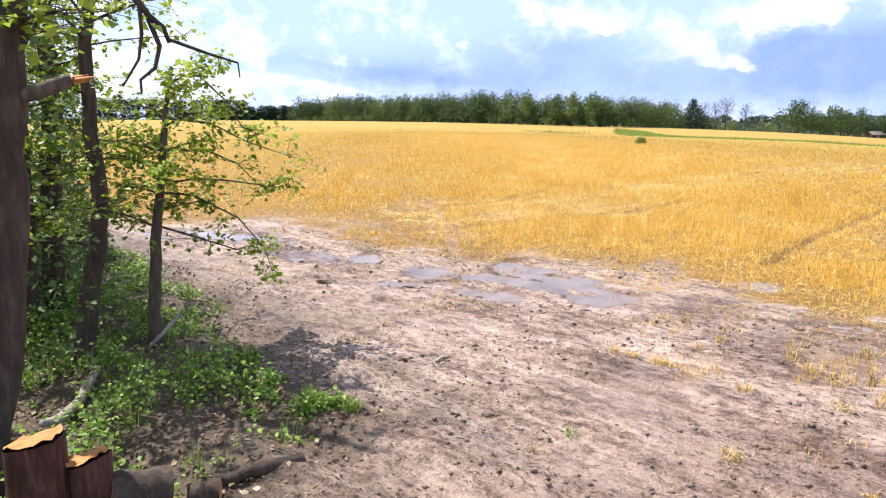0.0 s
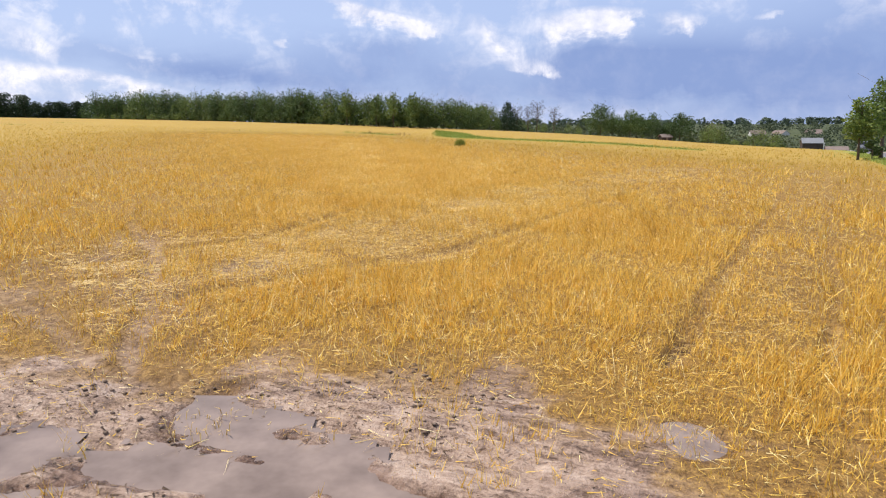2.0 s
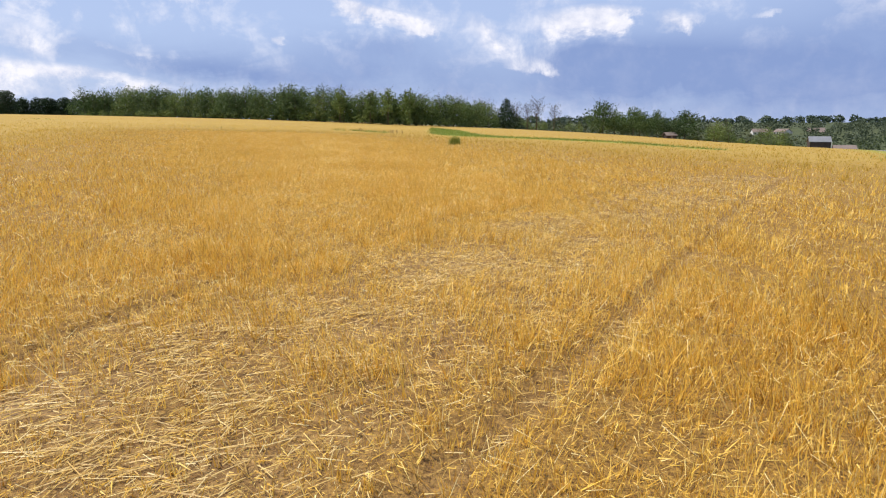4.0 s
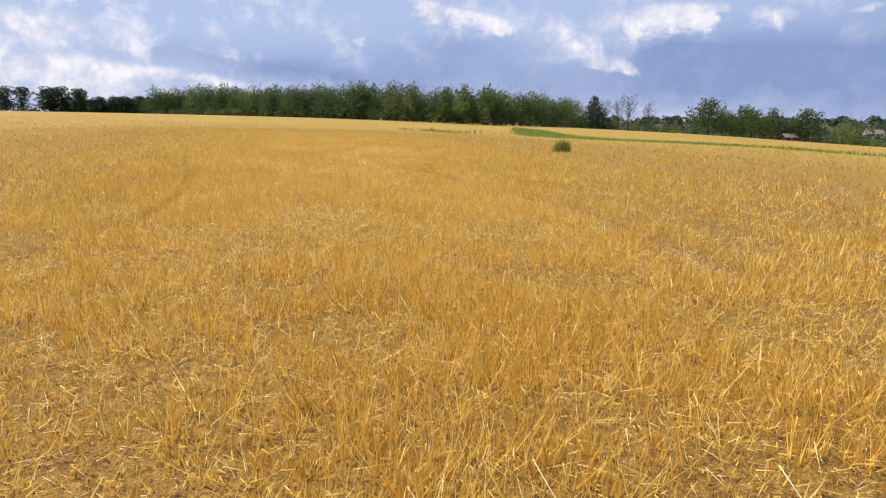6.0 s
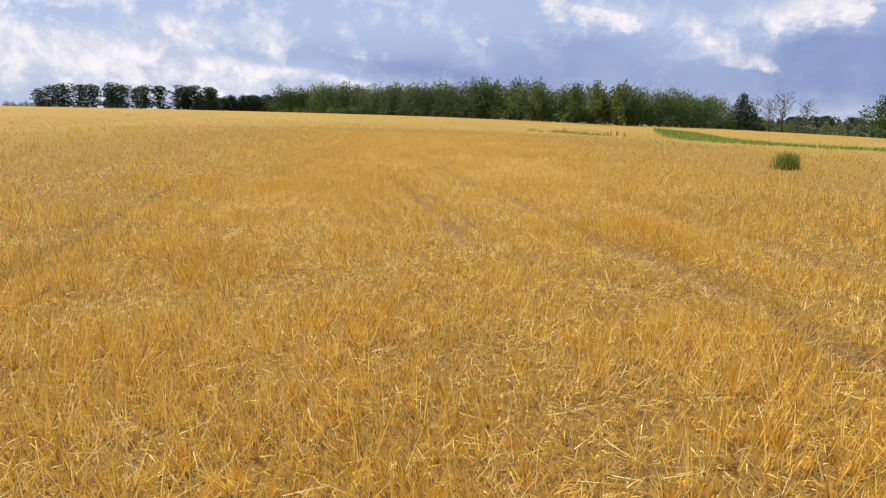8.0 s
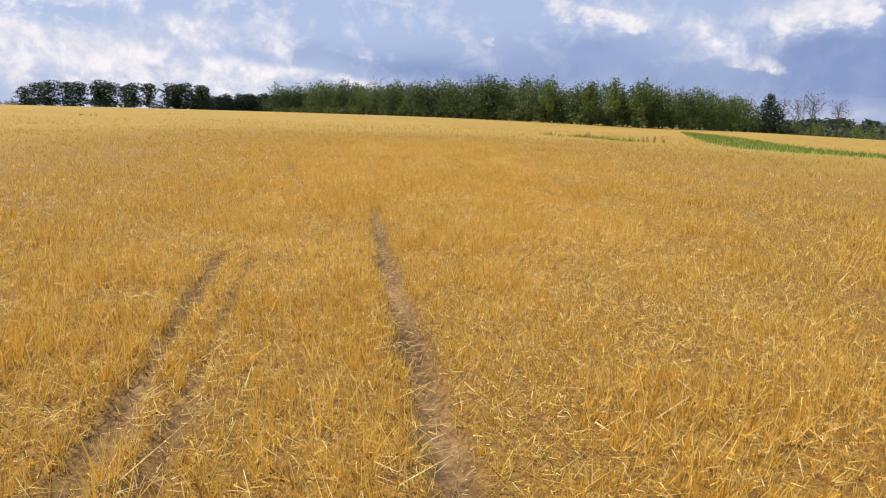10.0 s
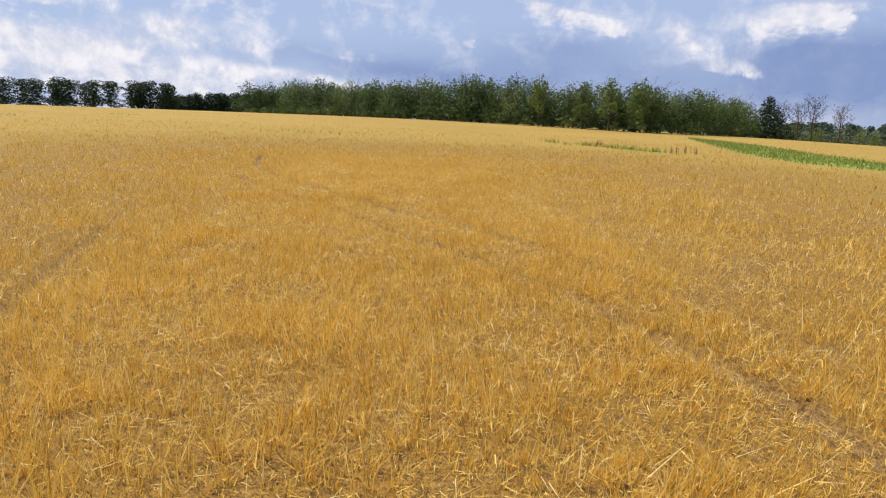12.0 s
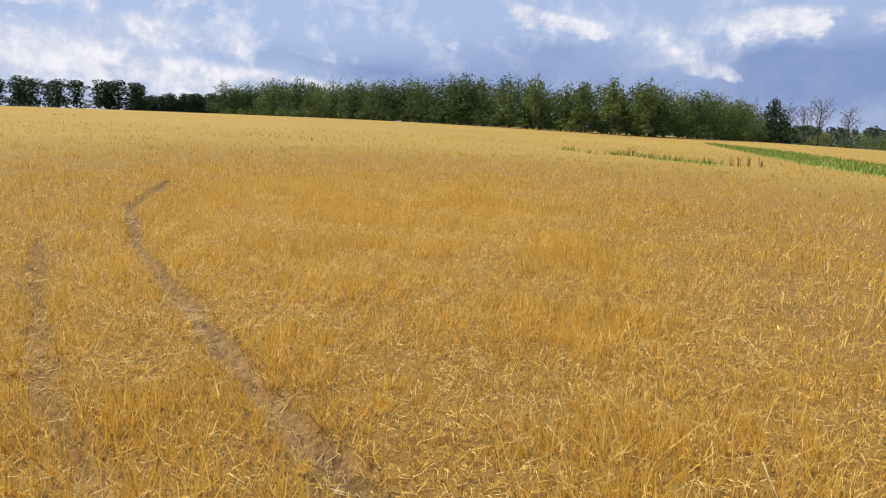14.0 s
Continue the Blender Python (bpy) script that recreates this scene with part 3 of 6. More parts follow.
rel = tmath(t, "ADD", tmath(t, "MULTIPLY", m2, 0.45), tmath(t, "MULTIPLY", m3, 0.55))
rel = tmath(t, "ADD", tmath(t, "MULTIPLY", rel, 0.5), tmath(t, "MULTIPLY", n3, 0.5))
bump(t, b, rel, 1.0, 0.07)

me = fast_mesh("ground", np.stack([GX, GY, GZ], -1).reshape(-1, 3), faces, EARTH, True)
X, Y = GX.ravel(), GY.ravel()
BARE = BARE.ravel()
INN, HED = field_in(X, Y), hedge_in(X, Y)
MUD = np.clip((1 - ease(INN, -0.35, 0.9)) * (1 - ease(Y, 13.5, 16)) * (1 - ease(X, 12, 17)), 0, 1)
MUD = np.maximum(MUD, 0.8 * ease(BARE, 0.3, 0.9) * (1 - ease(Y, 16, 20)) * ease(-X, 1.6, 2.4))
MUD = np.maximum(MUD, (1 - ease(INN, 0.3, 1.8)) * ease(fbm(X * 1.5, Y * 1.5, 4, 63), 0.50, 0.60) * (1 - ease(Y, 14, 17)) * (1 - ease(X, 12, 17)))
WET = np.clip(ease(puddle_dip(X, Y), 0.0005, 0.014) + 0.75 * ease(fbm(X * 0.8, Y * 0.8, 3, 61), 0.45, 0.64) * MUD * ease(X, -2.0, 1.5), 0, 1)
ROAD_L = [(-5, -11), (5.2, 7.5), (15.4, 25.6), (29.2, 49.8), (33.8, 58.9), (60, 108), (120, 226), (180, 354)]


def verge_in(x, y):
    """Metres to the road's side of the field's edge."""
    return x - np.interp(y, [p[1] for p in ROAD_L], [p[0] for p in ROAD_L])


SWALE = [(-1, 212), (2.2, 187), (3, 162), (4, 148), (6.5, 138), (12, 134), (19, 131), (29, 120), (31, 88)]
PATCHES = [(2.25, 85.6, 0.7, 0.6), (-46, 149, 4, 0.7), (-89.8, 152, 3.5, 1.2), (-94, 179, 3.5, 1.5), (30.5, 63.2, 0.7, 0.4), (31.2, 60.6, 0.6, 0.4), (-40, 146, 3, 0.6), (36.5, 69.5, 1.6, 0.4)]
WEED_LINE = [(-20.5, 155.6), (-17.8, 152.0), (-14.5, 151.5), (-12.6, 148.0), (-9.8, 145.2)]


def green_in(x, y):
    """The grassy swale and the weedy patches in the crop, 0 to 1."""
    far = y > 58
    if not far.all():
        g = np.zeros(np.shape(x))
        if far.any():
            g[far] = green_in(x[far], y[far])
        return g
    half = np.interp(y, (85, 110, 125, 136, 160, 187, 212), (0.7, 1.4, 3.5, 5.5, 4.8, 4.0, 1.0))
    g = 1 - ease(along(SWALE, x, y) / half, 0.7, 1.15)
    g = np.maximum(g, (1 - ease(along(WEED_LINE, x, y), 0.5, 1.3)) * ease(fbm(x * 0.5, y * 0.5, 2, 92), 0.3, 0.5))
    for cx, cy, a, c in PATCHES:
        g = np.maximum(g, 1 - ease(np.hypot((x - cx) / a, (y - cy) / c) + 0.6 * (fbm(x * 0.9, y * 0.9, 2, 91) - 0.5), 0.7, 1.2))
    return g


VER = ease(verge_in(X, Y), -0.3, 0.8) * ease(Y, 8, 16)
OUT = ease(np.hypot(X + 20, Y - 60), 360, 400)
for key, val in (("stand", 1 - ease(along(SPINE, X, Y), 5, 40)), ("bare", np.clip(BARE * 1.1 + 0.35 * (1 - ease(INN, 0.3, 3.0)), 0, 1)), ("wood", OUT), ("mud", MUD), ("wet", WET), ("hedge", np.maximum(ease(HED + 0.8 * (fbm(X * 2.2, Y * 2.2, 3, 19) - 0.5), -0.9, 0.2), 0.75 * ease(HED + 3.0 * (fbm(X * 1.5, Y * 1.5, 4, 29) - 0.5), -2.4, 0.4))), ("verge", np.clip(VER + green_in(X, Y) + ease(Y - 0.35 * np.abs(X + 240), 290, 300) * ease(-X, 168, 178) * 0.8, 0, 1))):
    a = me.attributes.new(key, "FLOAT", "POINT")
    a.data.foreach_set("value", val.astype(np.float32))
tagged(new("ground", me), "ploughed field of golden straw stubble with a wet muddy headland", "ground", kind="structure")
# ---- straw stubble ----
def spots(n, lo, hi, seed):
    """Random places between lo and hi metres from the spine, thinning outwards, with their distance."""
    r = np.random.default_rng(seed)
    pts, got = [], 0
    box_x, box_y = (-24 - hi, 0.4 + hi), (max(6.5, 8 - hi), 112 + hi)
    area = (box_x[1] - box_x[0]) * (box_y[1] - box_y[0])
    dens = n                                                    # stems to the square metre at four metres
    k = int(area * dens * (4 / max(lo, 4)) ** 1.8)
    x, y = r.uniform(*box_x, k), r.uniform(*box_y, k)
    d = along(SPINE, x, y)
    keep = (d >= lo) & (d < hi) & (r.random(k) < (max(lo, 4) / np.maximum(d, 4)) ** 1.8) & (y > 6.5)
    keep &= y - 0.19 * np.abs(x) < np.interp(x, (-190, -153, -96, -9, 28, 61, 92), (330, 335, 292, 238, 285, 240, 215))
    return x[keep], y[keep], d[keep], r


def crop(x, y):
    """How much of the crop stands, 0 to 1, the metres from its edge, and the depth of the tracks."""
    inn = field_in(x, y)
    low, bare = wheel(x, y)
    patch = ease(fbm(x * 0.9, y * 0.9, 4, 71), 0.34, 0.56)
    thin = (0.62 + 0.38 * patch) * (0.6 + 0.4 * ease(fbm(x * 4.2, y * 4.2, 2, 73), 0.30, 0.58))
    edge = ease(inn, -0.2, 1.4) * (0.35 + 0.65 * ease(inn, 0.5, 3.0))
    k = edge * thin * (1 - bare) ** 1.6
    head = (y < 13.5) & (hedge_in(x, y) < -0.2)
    if head.any():
        p, q = x[head], y[head]
        k[head] = np.maximum(k[head], (0.16 + 0.2 * ease(p, -0.8, 1.2)) * ease(fbm(p * 1.5, q * 1.5, 4, 77), 0.51, 0.62) * (puddle_dip(p, q) < 0.01))
    k = k * (1 - ease(verge_in(x, y), -0.4, 0.5) * ease(y, 8, 16))
    return k * (1 - green_in(x, y)), inn, low


def stems(dens, lo, hi, seed, tall=0.235, part_of=None):
    x, y, d, r = spots(dens, lo, hi, seed)
    row = 0.19                                                   # drilled rows, softened
    off = x * 0.94 + y * 0.34
    off = (np.round(off / row) - off / row) * row * 0.4
    x, y = x + off * 0.94, y + off * 0.34
    cell = 0.17 * (np.maximum(d, 4) / 4) ** 0.5                   # the stems of one seed stand in a tuft
    ix, iy = np.floor(x / cell), np.floor(y / cell)
    hx, hy, hz = [np.mod(np.sin(ix * a + iy * b) * 43758.5453, 1) for a, b in ((12.98, 78.23), (39.34, 11.13), (73.15, 52.23))]
    tuft = r.random(len(x)) < 0.82
    cx, cy = (ix + 0.15 + 0.7 * hx) * cell, (iy + 0.15 + 0.7 * hy) * cell
    ox, oy = r.normal(0, 0.22, len(x)), r.normal(0, 0.22, len(x))
    x, y = np.where(tuft, cx + ox * cell, x), np.where(tuft, cy + oy * cell, y)
    k, inn, low = crop(x, y)
    keep = r.random(len(x)) < k * np.where(tuft, np.clip(0.42 + 1.3 * hz, 0, 1.3), 0.85)
    if part_of is not None:
        keep &= part_of(d, r)
    x, y, inn, d, low, ox, oy, hz = x[keep], y[keep], inn[keep], d[keep], low[keep], ox[keep], oy[keep], hz[keep]
    n = len(x)
    z = ground(x, y, low) - 0.015
    width = 0.0072 * (np.maximum(d, 3.5) / 3.5) ** 0.8
    h = tall * (0.40 + 0.75 * r.random(n) ** 1.3) * (0.5 + 0.5 * ease(inn, 0, 3.5)) * (0.42 + 0.85 * ease(fbm(x * 0.9, y * 0.9, 4, 81), 0.28, 0.72)) * (0.72 + 0.5 * hz)
    comb = np.stack([fbm(x * 0.5, y * 0.5, 2, 83) - 0.5, fbm(x * 0.5, y * 0.5, 2, 84) - 0.5], -1) * 0.5
    lean = (r.normal(0, 1, (n, 2)) * (0.16 + 0.34 * r.random(n) ** 2)[:, None] + comb + 0.8 * np.stack([ox, oy], -1)) * h[:, None]
    flop = r.random(n) < 0.09
    lean[flop] = r.normal(0, 0.75, (flop.sum(), 2)) * np.maximum(h[flop, None], 0.16)
    h = np.where(flop, h * 0.6, h)
    a = r.uniform(0, math.pi, n)
    w = width * (0.55 + 1.1 * r.random(n) ** 2) * 0.5
    e = np.stack([np.cos(a) * w, np.sin(a) * w, 0 * a], -1)
    p0 = np.stack([x, y, z], -1)
    p1 = p0 + np.stack([lean[:, 0], lean[:, 1], h], -1)
    return np.stack([p0 - e * 1.25, p0 + e * 1.25, p1], 1).reshape(-1, 3)


def strands(dens, lo, hi, seed, short=0.05, extra=0.25, high=0.19, thick=0.0037):
    """Loose straw, lying and caught at a slant."""
    x, y, d, r = spots(dens, lo, hi, seed)
    k, inn, low = crop(x, y)
    keep = r.random(len(x)) < np.clip(0.22 + 0.75 * ease(inn, 0.2, 2.0) * (1 - 0.35 * k), 0, 1) * np.where(low > 0.03, 0.4, 1.0) * (inn > -0.8) * (1 - green_in(x, y)) * (hedge_in(x, y) < 0)
    x, y, k, d, low = x[keep], y[keep], k[keep], d[keep], low[keep]
    n = len(x)
    a, ln = r.uniform(0, 2 * math.pi, n), short + extra * r.random(n) ** 2.4
    low = ground(x, y, low) + r.uniform(0.3, 1.05, n) * high * k + 0.01
    rise = r.normal(0, 0.55, n) * ln * np.clip(k * 2, 0.05, 1)
    p0 = np.stack([x, y, np.maximum(low, low - rise)], -1)
    wd = thick * (np.maximum(d, 3.5) / 3.5) ** 0.8 * r.uniform(0.6, 1.3, n) * 0.5
    w = np.stack([-np.sin(a), np.cos(a), 0.6 + 0 * a], -1) * wd[:, None]
    bend = np.stack([np.cos(a) * ln, np.sin(a) * ln, rise], -1)
    p1 = p0 + bend
    return np.stack([p0 - w, p0 + w, p1], 1).reshape(-1, 3)


def quads(v):
    return np.arange(len(v)).reshape(-1, 4)


def tris(v):
    return np.arange(len(v)).reshape(-1, 3)


near = np.concatenate([stems(1250, 0, 4.0, 11, 0.25), stems(800, 4.0, 11, 12, 0.25), stems(560, 11, 28, 13, 0.24, lambda d, r: r.random(len(d)) > ease(d, 10, 28))])
tagged(new("straw_stubble", fast_mesh("straw_stubble", near, tris(near), STRAW)), "golden dry straw stubble standing thick on the field", "stubble", kind="stuff")
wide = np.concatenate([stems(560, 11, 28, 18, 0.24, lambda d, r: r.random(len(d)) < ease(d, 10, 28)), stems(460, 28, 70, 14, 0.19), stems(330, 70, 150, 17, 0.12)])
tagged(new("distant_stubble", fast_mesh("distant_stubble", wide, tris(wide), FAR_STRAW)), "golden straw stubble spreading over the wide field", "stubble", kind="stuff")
loose = np.concatenate([strands(150, 0, 4.0, 15), strands(70, 4.0, 14, 16)])
mulch = np.concatenate([strands(430, 0, 4.0, 25, 0.03, 0.11, 0.10, 0.0062), strands(200, 4.0, 11, 26, 0.03, 0.12, 0.10, 0.0066)])
tagged(new("straw_mulch", fast_mesh("straw_mulch", mulch, tris(mulch), STRAW)), "short broken straw strewn thick between the stubble", "straw", kind="stuff")
tagged(new("loose_straw", fast_mesh("loose_straw", loose, tris(loose), PALE_STRAW)), "pale broken straw lying across the stubble", "straw", kind="stuff")


def laid(pts, half, dens, seed):
    """Straw pressed flat along a trampled swath."""
    r = np.random.default_rng(seed)
    out = []
    for (ax, ay), (bx, by) in zip(pts, pts[1:]):
        ln = math.hypot(bx - ax, by - ay)
        way = math.atan2(by - ay, bx - ax)
        thin = (8 / max(8.0, float(along(SPINE, np.array([ax + bx]) / 2, np.array([ay + by]) / 2)[0]) + 4)) ** 0.9
        n = int(ln * half * 2.2 * dens * thin)
        f, s = r.random(n), half * 0.62 * r.normal(size=n)
        x, y = ax + (bx - ax) * f - math.sin(way) * s, ay + (by - ay) * f + math.cos(way) * s
        keep = (field_in(x, y) > 0.2) & (r.random(n) < 0.25 + 0.9 * ease(fbm(x * 1.7, y * 1.7, 4, 87), 0.40, 0.6))
        x, y = x[keep], y[keep]
        n = len(x)
        a = way + r.normal(0, 0.6, n) + (r.random(n) < 0.4) * r.uniform(-1.5, 1.5, n)
        size = (0.05 + 0.24 * r.random(n) ** 1.6) * 0.5
        wd = 0.0026 * r.uniform(0.7, 1.4, n) / thin ** 0.8
        p = np.stack([x, y, ground(x, y) + 0.012 + 0.03 * r.random(n)], -1)
        d = np.stack([np.cos(a) * size, np.sin(a) * size, r.normal(0, 0.07, n) * size], -1)
        e = np.stack([-np.sin(a) * wd, np.cos(a) * wd, 0.5 * wd], -1)
        out.append(np.stack([p - d - e, p - d + e, p + d + e * 0.7, p + d - e * 0.7], 1).reshape(-1, 3))
    return np.concatenate(out)


flat_straw = np.concatenate([laid(SWATHS[0][2], 1.9, 300, 21), laid(SWATHS[1][2], 0.9, 90, 22), *[laid(TRACKS[k][3], 0.22, 110, 23 + k) for k in (0, 1, 5, 6, 7, 8, 9, 10, 11, 13, 14)]])
tagged(new("flattened_straw", fast_mesh("flattened_straw", flat_straw, quads(flat_straw), LAID_STRAW)), "trampled straw pressed flat along the wheel tracks", "straw", kind="stuff")
# ---- trees ----
def leaf_cloud(lobes, count, size, r, flat=0.35):
    """Many small leaf sprays on and in the lobes of a crown."""
    lobes = np.array(lobes)                    # x y z rx ry rz
    vol = lobes[:, 3] * lobes[:, 4] * lobes[:, 5]
    pick = r.choice(len(lobes), count, p=vol ** 0.67 / (vol ** 0.67).sum())
    L = lobes[pick]
    d = r.normal(size=(count, 3))
    d /= np.linalg.norm(d, axis=1)[:, None]
    rad = r.uniform(0.55, 1.0, count) ** 0.6 * (1 + 0.09 * r.normal(size=count))
    c = L[:, :3] + d * L[:, 3:6] * rad[:, None]
    a, bb = r.normal(size=(count, 3)), r.normal(size=(count, 3))
    a[:, 2] *= flat
    a /= np.linalg.norm(a, axis=1)[:, None]
    bb -= a * (a * bb).sum(1)[:, None]
    bb /= np.linalg.norm(bb, axis=1)[:, None]
    s = size * r.uniform(0.5, 1.4, count)[:, None]
    v = np.stack([c - a * s * 0.5, c + bb * s * 0.34, c + a * s * 0.5, c - bb * s * 0.34], 1)
    return v.reshape(-1, 3)


def limbs(bm, r, h, fork, spread, n, thick, droop=0.0, twig=0, start=0.3):
    """A trunk with limbs, and twigs where the crown is bare."""
    top, pts = h * 0.92, []
    for i in range(7):
        f = i / 6
        pts.append((0.05 * h * (r.random() - 0.5) * f, 0.05 * h * (r.random() - 0.5) * f, top * f - 0.15 * (i == 0)))
    tube(bm, pts, [thick * (1.15 - f * 0.95) for f in np.linspace(0, 1, 7)], 6)
    for k in range(n):
        f = start + (0.9 - start) * (k + r.random()) / n
        a = 2.4 * k + r.random()
        p = Vector(np.array(pts[int(f * 6)]) * (1 - f * 6 % 1) + np.array(pts[min(int(f * 6) + 1, 6)]) * (f * 6 % 1))
        ln = spread * (1.15 - 0.6 * f) * (0.7 + 0.6 * r.random())
        d = Vector((math.cos(a), math.sin(a), fork))
        q, path = p.copy(), [p]
        for j in range(3):
            q = q + d * ln / 3
            d = d + Vector((r.normal() * 0.2, r.normal() * 0.2, 0.12 - droop))
            path.append(q.copy())
        tube(bm, path, [thick * 0.45 * (1.1 - f), thick * 0.3 * (1.1 - f), thick * 0.2 * (1.1 - f), thick * 0.07], 4, False)
        for j in range(twig):
            s = path[1 + j % 3]
            e = s + Vector((r.normal() * 0.35, r.normal() * 0.35, 0.25 + 0.5 * r.random())) * ln * 0.7
            mid = (s + e) / 2 + Vector((r.normal(), r.normal(), 0)) * ln * 0.06
            tube(bm, [s, mid, e], [thick * 0.13, thick * 0.08, thick * 0.025], 3, False)


def tree(name, seed, h, wide, leaf, mat, label, category="tree", lobes=9, count=1500, low=0.12, spread=0.5, thick=0.16, bare=0, shape="round"):
    """One tree at the origin: trunk and crown."""
    r = np.random.default_rng(seed)
    ob = thing(name, Matrix(), label, category, kind="")
    bm = bmesh.new()
    limbs(bm, r, h, 0.7, wide * 0.8, 7 + bare * 6, thick, 0.0, bare * 6)
    part("trunk", bm, BARK, ob, smooth=True)
    L = []
    for k in range(lobes):
        f = (k + 0.5) / lobes
        a = 2.4 * k + r.random()
        if shape == "round":                       # rounded mass that is widest below its middle
            g = r.uniform(0, 1)
            cz, rr = h * (low + 0.12 + (0.80 - low) * f), wide * math.sqrt(max(0.08, 1 - (1.55 * f - 0.55) ** 2)) * (0.85 if f > 0.35 else 1.0)
            off = rr * 0.70 * math.sqrt(g)
            L.append((off * math.cos(a), off * math.sin(a), cz - h * 0.06, rr * 0.40 * r.uniform(0.8, 1.25), rr * 0.40 * r.uniform(0.8, 1.25), h * 0.125 * r.uniform(0.75, 1.2)))
            continue
        z = h * (low + (0.97 - low) * f)
        rr = wide * (1.12 - f) if shape == "cone" else wide * (0.55 + 0.5 * r.random())
        off = rr * 0.55 * r.uniform(0.3, 1)
        L.append((off * math.cos(a), off * math.sin(a), z, rr * 0.58, rr * 0.58, h * (0.13 if shape == "cone" else 0.10) * r.uniform(0.7, 1.1)))
    if count:
        v = leaf_cloud(L, count, leaf, r)
        v[:, 2] = np.clip(v[:, 2], 0.05, None)
        part("crown", fast_mesh("crown", v, quads(v), mat), mat, ob)
    return ob


def plant(ob, x, y, scale, turn, squash=1.0):
    m = Matrix.Translation((x, y, float(land(x, y)))) @ Matrix.Rotation(turn, 4, "Z")
    c = copy_thing(ob, m)
    c.scale = (scale * squash, scale * squash, scale)
    return c


PATTERNS = []
for k in range(5):
    PATTERNS.append(tree("broadleaf_tree", 100 + k, 10.8, 5.4, 0.40, WOOD_LEAF, "leafy green broadleaf tree at the edge of the wood", count=2400, lobes=34, low=0.02))
PALE = [tree("young_leaved_tree", 120 + k, 10.4, 4.4, 0.38, PALE_LEAF, "pale green tree just coming into leaf", count=1400, lobes=20, low=0.1, bare=1) for k in range(3)]
FEATHER = [tree("tall_tree", 130 + k, 12.2, 4.0, 0.55, PALE_LEAF, "tall ash tree with tufted open crown", count=1200, lobes=9, low=0.25, bare=1) for k in range(2)]
BARE_TREES = [tree("bare_tree", 140 + k, 12.0, 3.8, 0.4, PALE_LEAF, "bare branched tree with hardly any leaves", count=90, bare=3, thick=0.2) for k in range(2)]
PINES = [tree("pine_tree", 150 + k, 10.6, 4.4, 0.52, NEEDLE, "dark pine tree with ragged layered crown", count=2300, lobes=15, low=0.14, shape="open") for k in range(3)]
CEDAR = tree("cedar_tree", 160, 12.5, 8.5, 0.6, NEEDLE, "dark green cone-shaped cedar tree", count=5200, lobes=26, low=0.03, shape="cone")
SHRUB = [tree("shrub", 170 + k, 3.2, 2.6, 0.36, (PALE_LEAF, WOOD_LEAF)[k % 2], "low leafy shrub along the wood edge", "shrub", count=500, lobes=5, low=0.1, thick=0.05) for k in range(2)]


def row(kinds, pts, step, deep, size, seed, jitter=1.2, back=0):
    """Trees along a line of the plan, and ranks behind them."""
    r = np.random.default_rng(seed)
    P2 = [Vector(p) for p in pts]
    for a, bb in zip(P2, P2[1:]):
        d = bb - a
        nn = Vector((-d.y, d.x)).normalized()
        if nn.y < 0:
            nn = -nn
        for k in range(max(1, int(d.length / step))):
            for rank in range(back + 1):
                p = a + d * ((k + r.random() * 0.8) / max(1, int(d.length / step))) + nn * (rank * deep + r.uniform(0, jitter))
                kd = kinds[r.integers(len(kinds))]
                plant(kd, p.x, p.y, size * r.uniform(0.8, 1.15), r.uniform(0, 6.28), r.uniform(0.85, 1.2))


# the wood along the far side of the field: a front rank, a taller rank behind, and low growth at its foot
row(PATTERNS, [(-174, 352), (-153, 350), (-120, 323)], 5.0, 5, 1.30, 1, back=1)
row(PATTERNS + PALE[:1], [(-120, 323), (-70, 285), (-42, 266)], 4.6, 5, 1.20, 2, back=1)
row(PALE + PATTERNS[:3], [(-42, 266), (-9, 247)], 4.0, 5, 1.12, 3, back=1)
row(PALE + PATTERNS[:2], [(-9, 247), (8, 268), (23, 300)], 4.4, 5, 1.0, 4, back=1)
row(SHRUB, [(-172, 347), (-96, 299), (-9, 242), (10, 262), (26, 300)], 4.2, 2, 0.95, 5)
for x, y, s, k in ((-16.6, 245, 1.08, 0), (-9.6, 245, 1.05, 1), (-34.4, 258, 1.12, 1), (-23, 250, 1.0, 0)):
    plant(FEATHER[k], x, y, s, 1.3 * k + x, 0.8)
# beyond the wood's end: cedar, bare trees and a hedge line
row(PALE + SHRUB, [(26, 306), (46, 322), (66, 325)], 4.5, 4, 0.5, 6, back=1)
for x, y, s in ((42.4, 315, 1.2), (38.5, 316, 1.0), (33.5, 314, 1.0)):
    plant(BARE_TREES[0], x, y, s, x)
# round oaks and dark trees standing by a hollow
OAK = tree("oak_tree", 180, 9.8, 6.6, 0.42, WOOD_LEAF, "round broad oak tree in fresh green leaf", count=4200, lobes=34, low=0.1)
for x, y, s, q in ((57.2, 255, 1.26, 0.92), (68, 256, 1.12, 0.8), (76, 255, 1.08, 0.6), (86, 256, 1.16, 1.0), (63, 262, 0.9, 1.0), (81, 253, 0.75, 1.0)):
    plant(OAK, x, y, s, x * 1.7, q)
row(SHRUB, [(50, 252), (92, 252)], 6.0, 3, 0.45, 7)
row(SHRUB + PALE[:1], [(92, 256), (112, 268), (145, 292)], 5.0, 3, 0.8, 17, back=1)
plant(PALE[1], 96, 255, 0.62, 0.4, 1.7)
plant(PALE[0], 104, 262, 0.5, 1.4, 1.7)
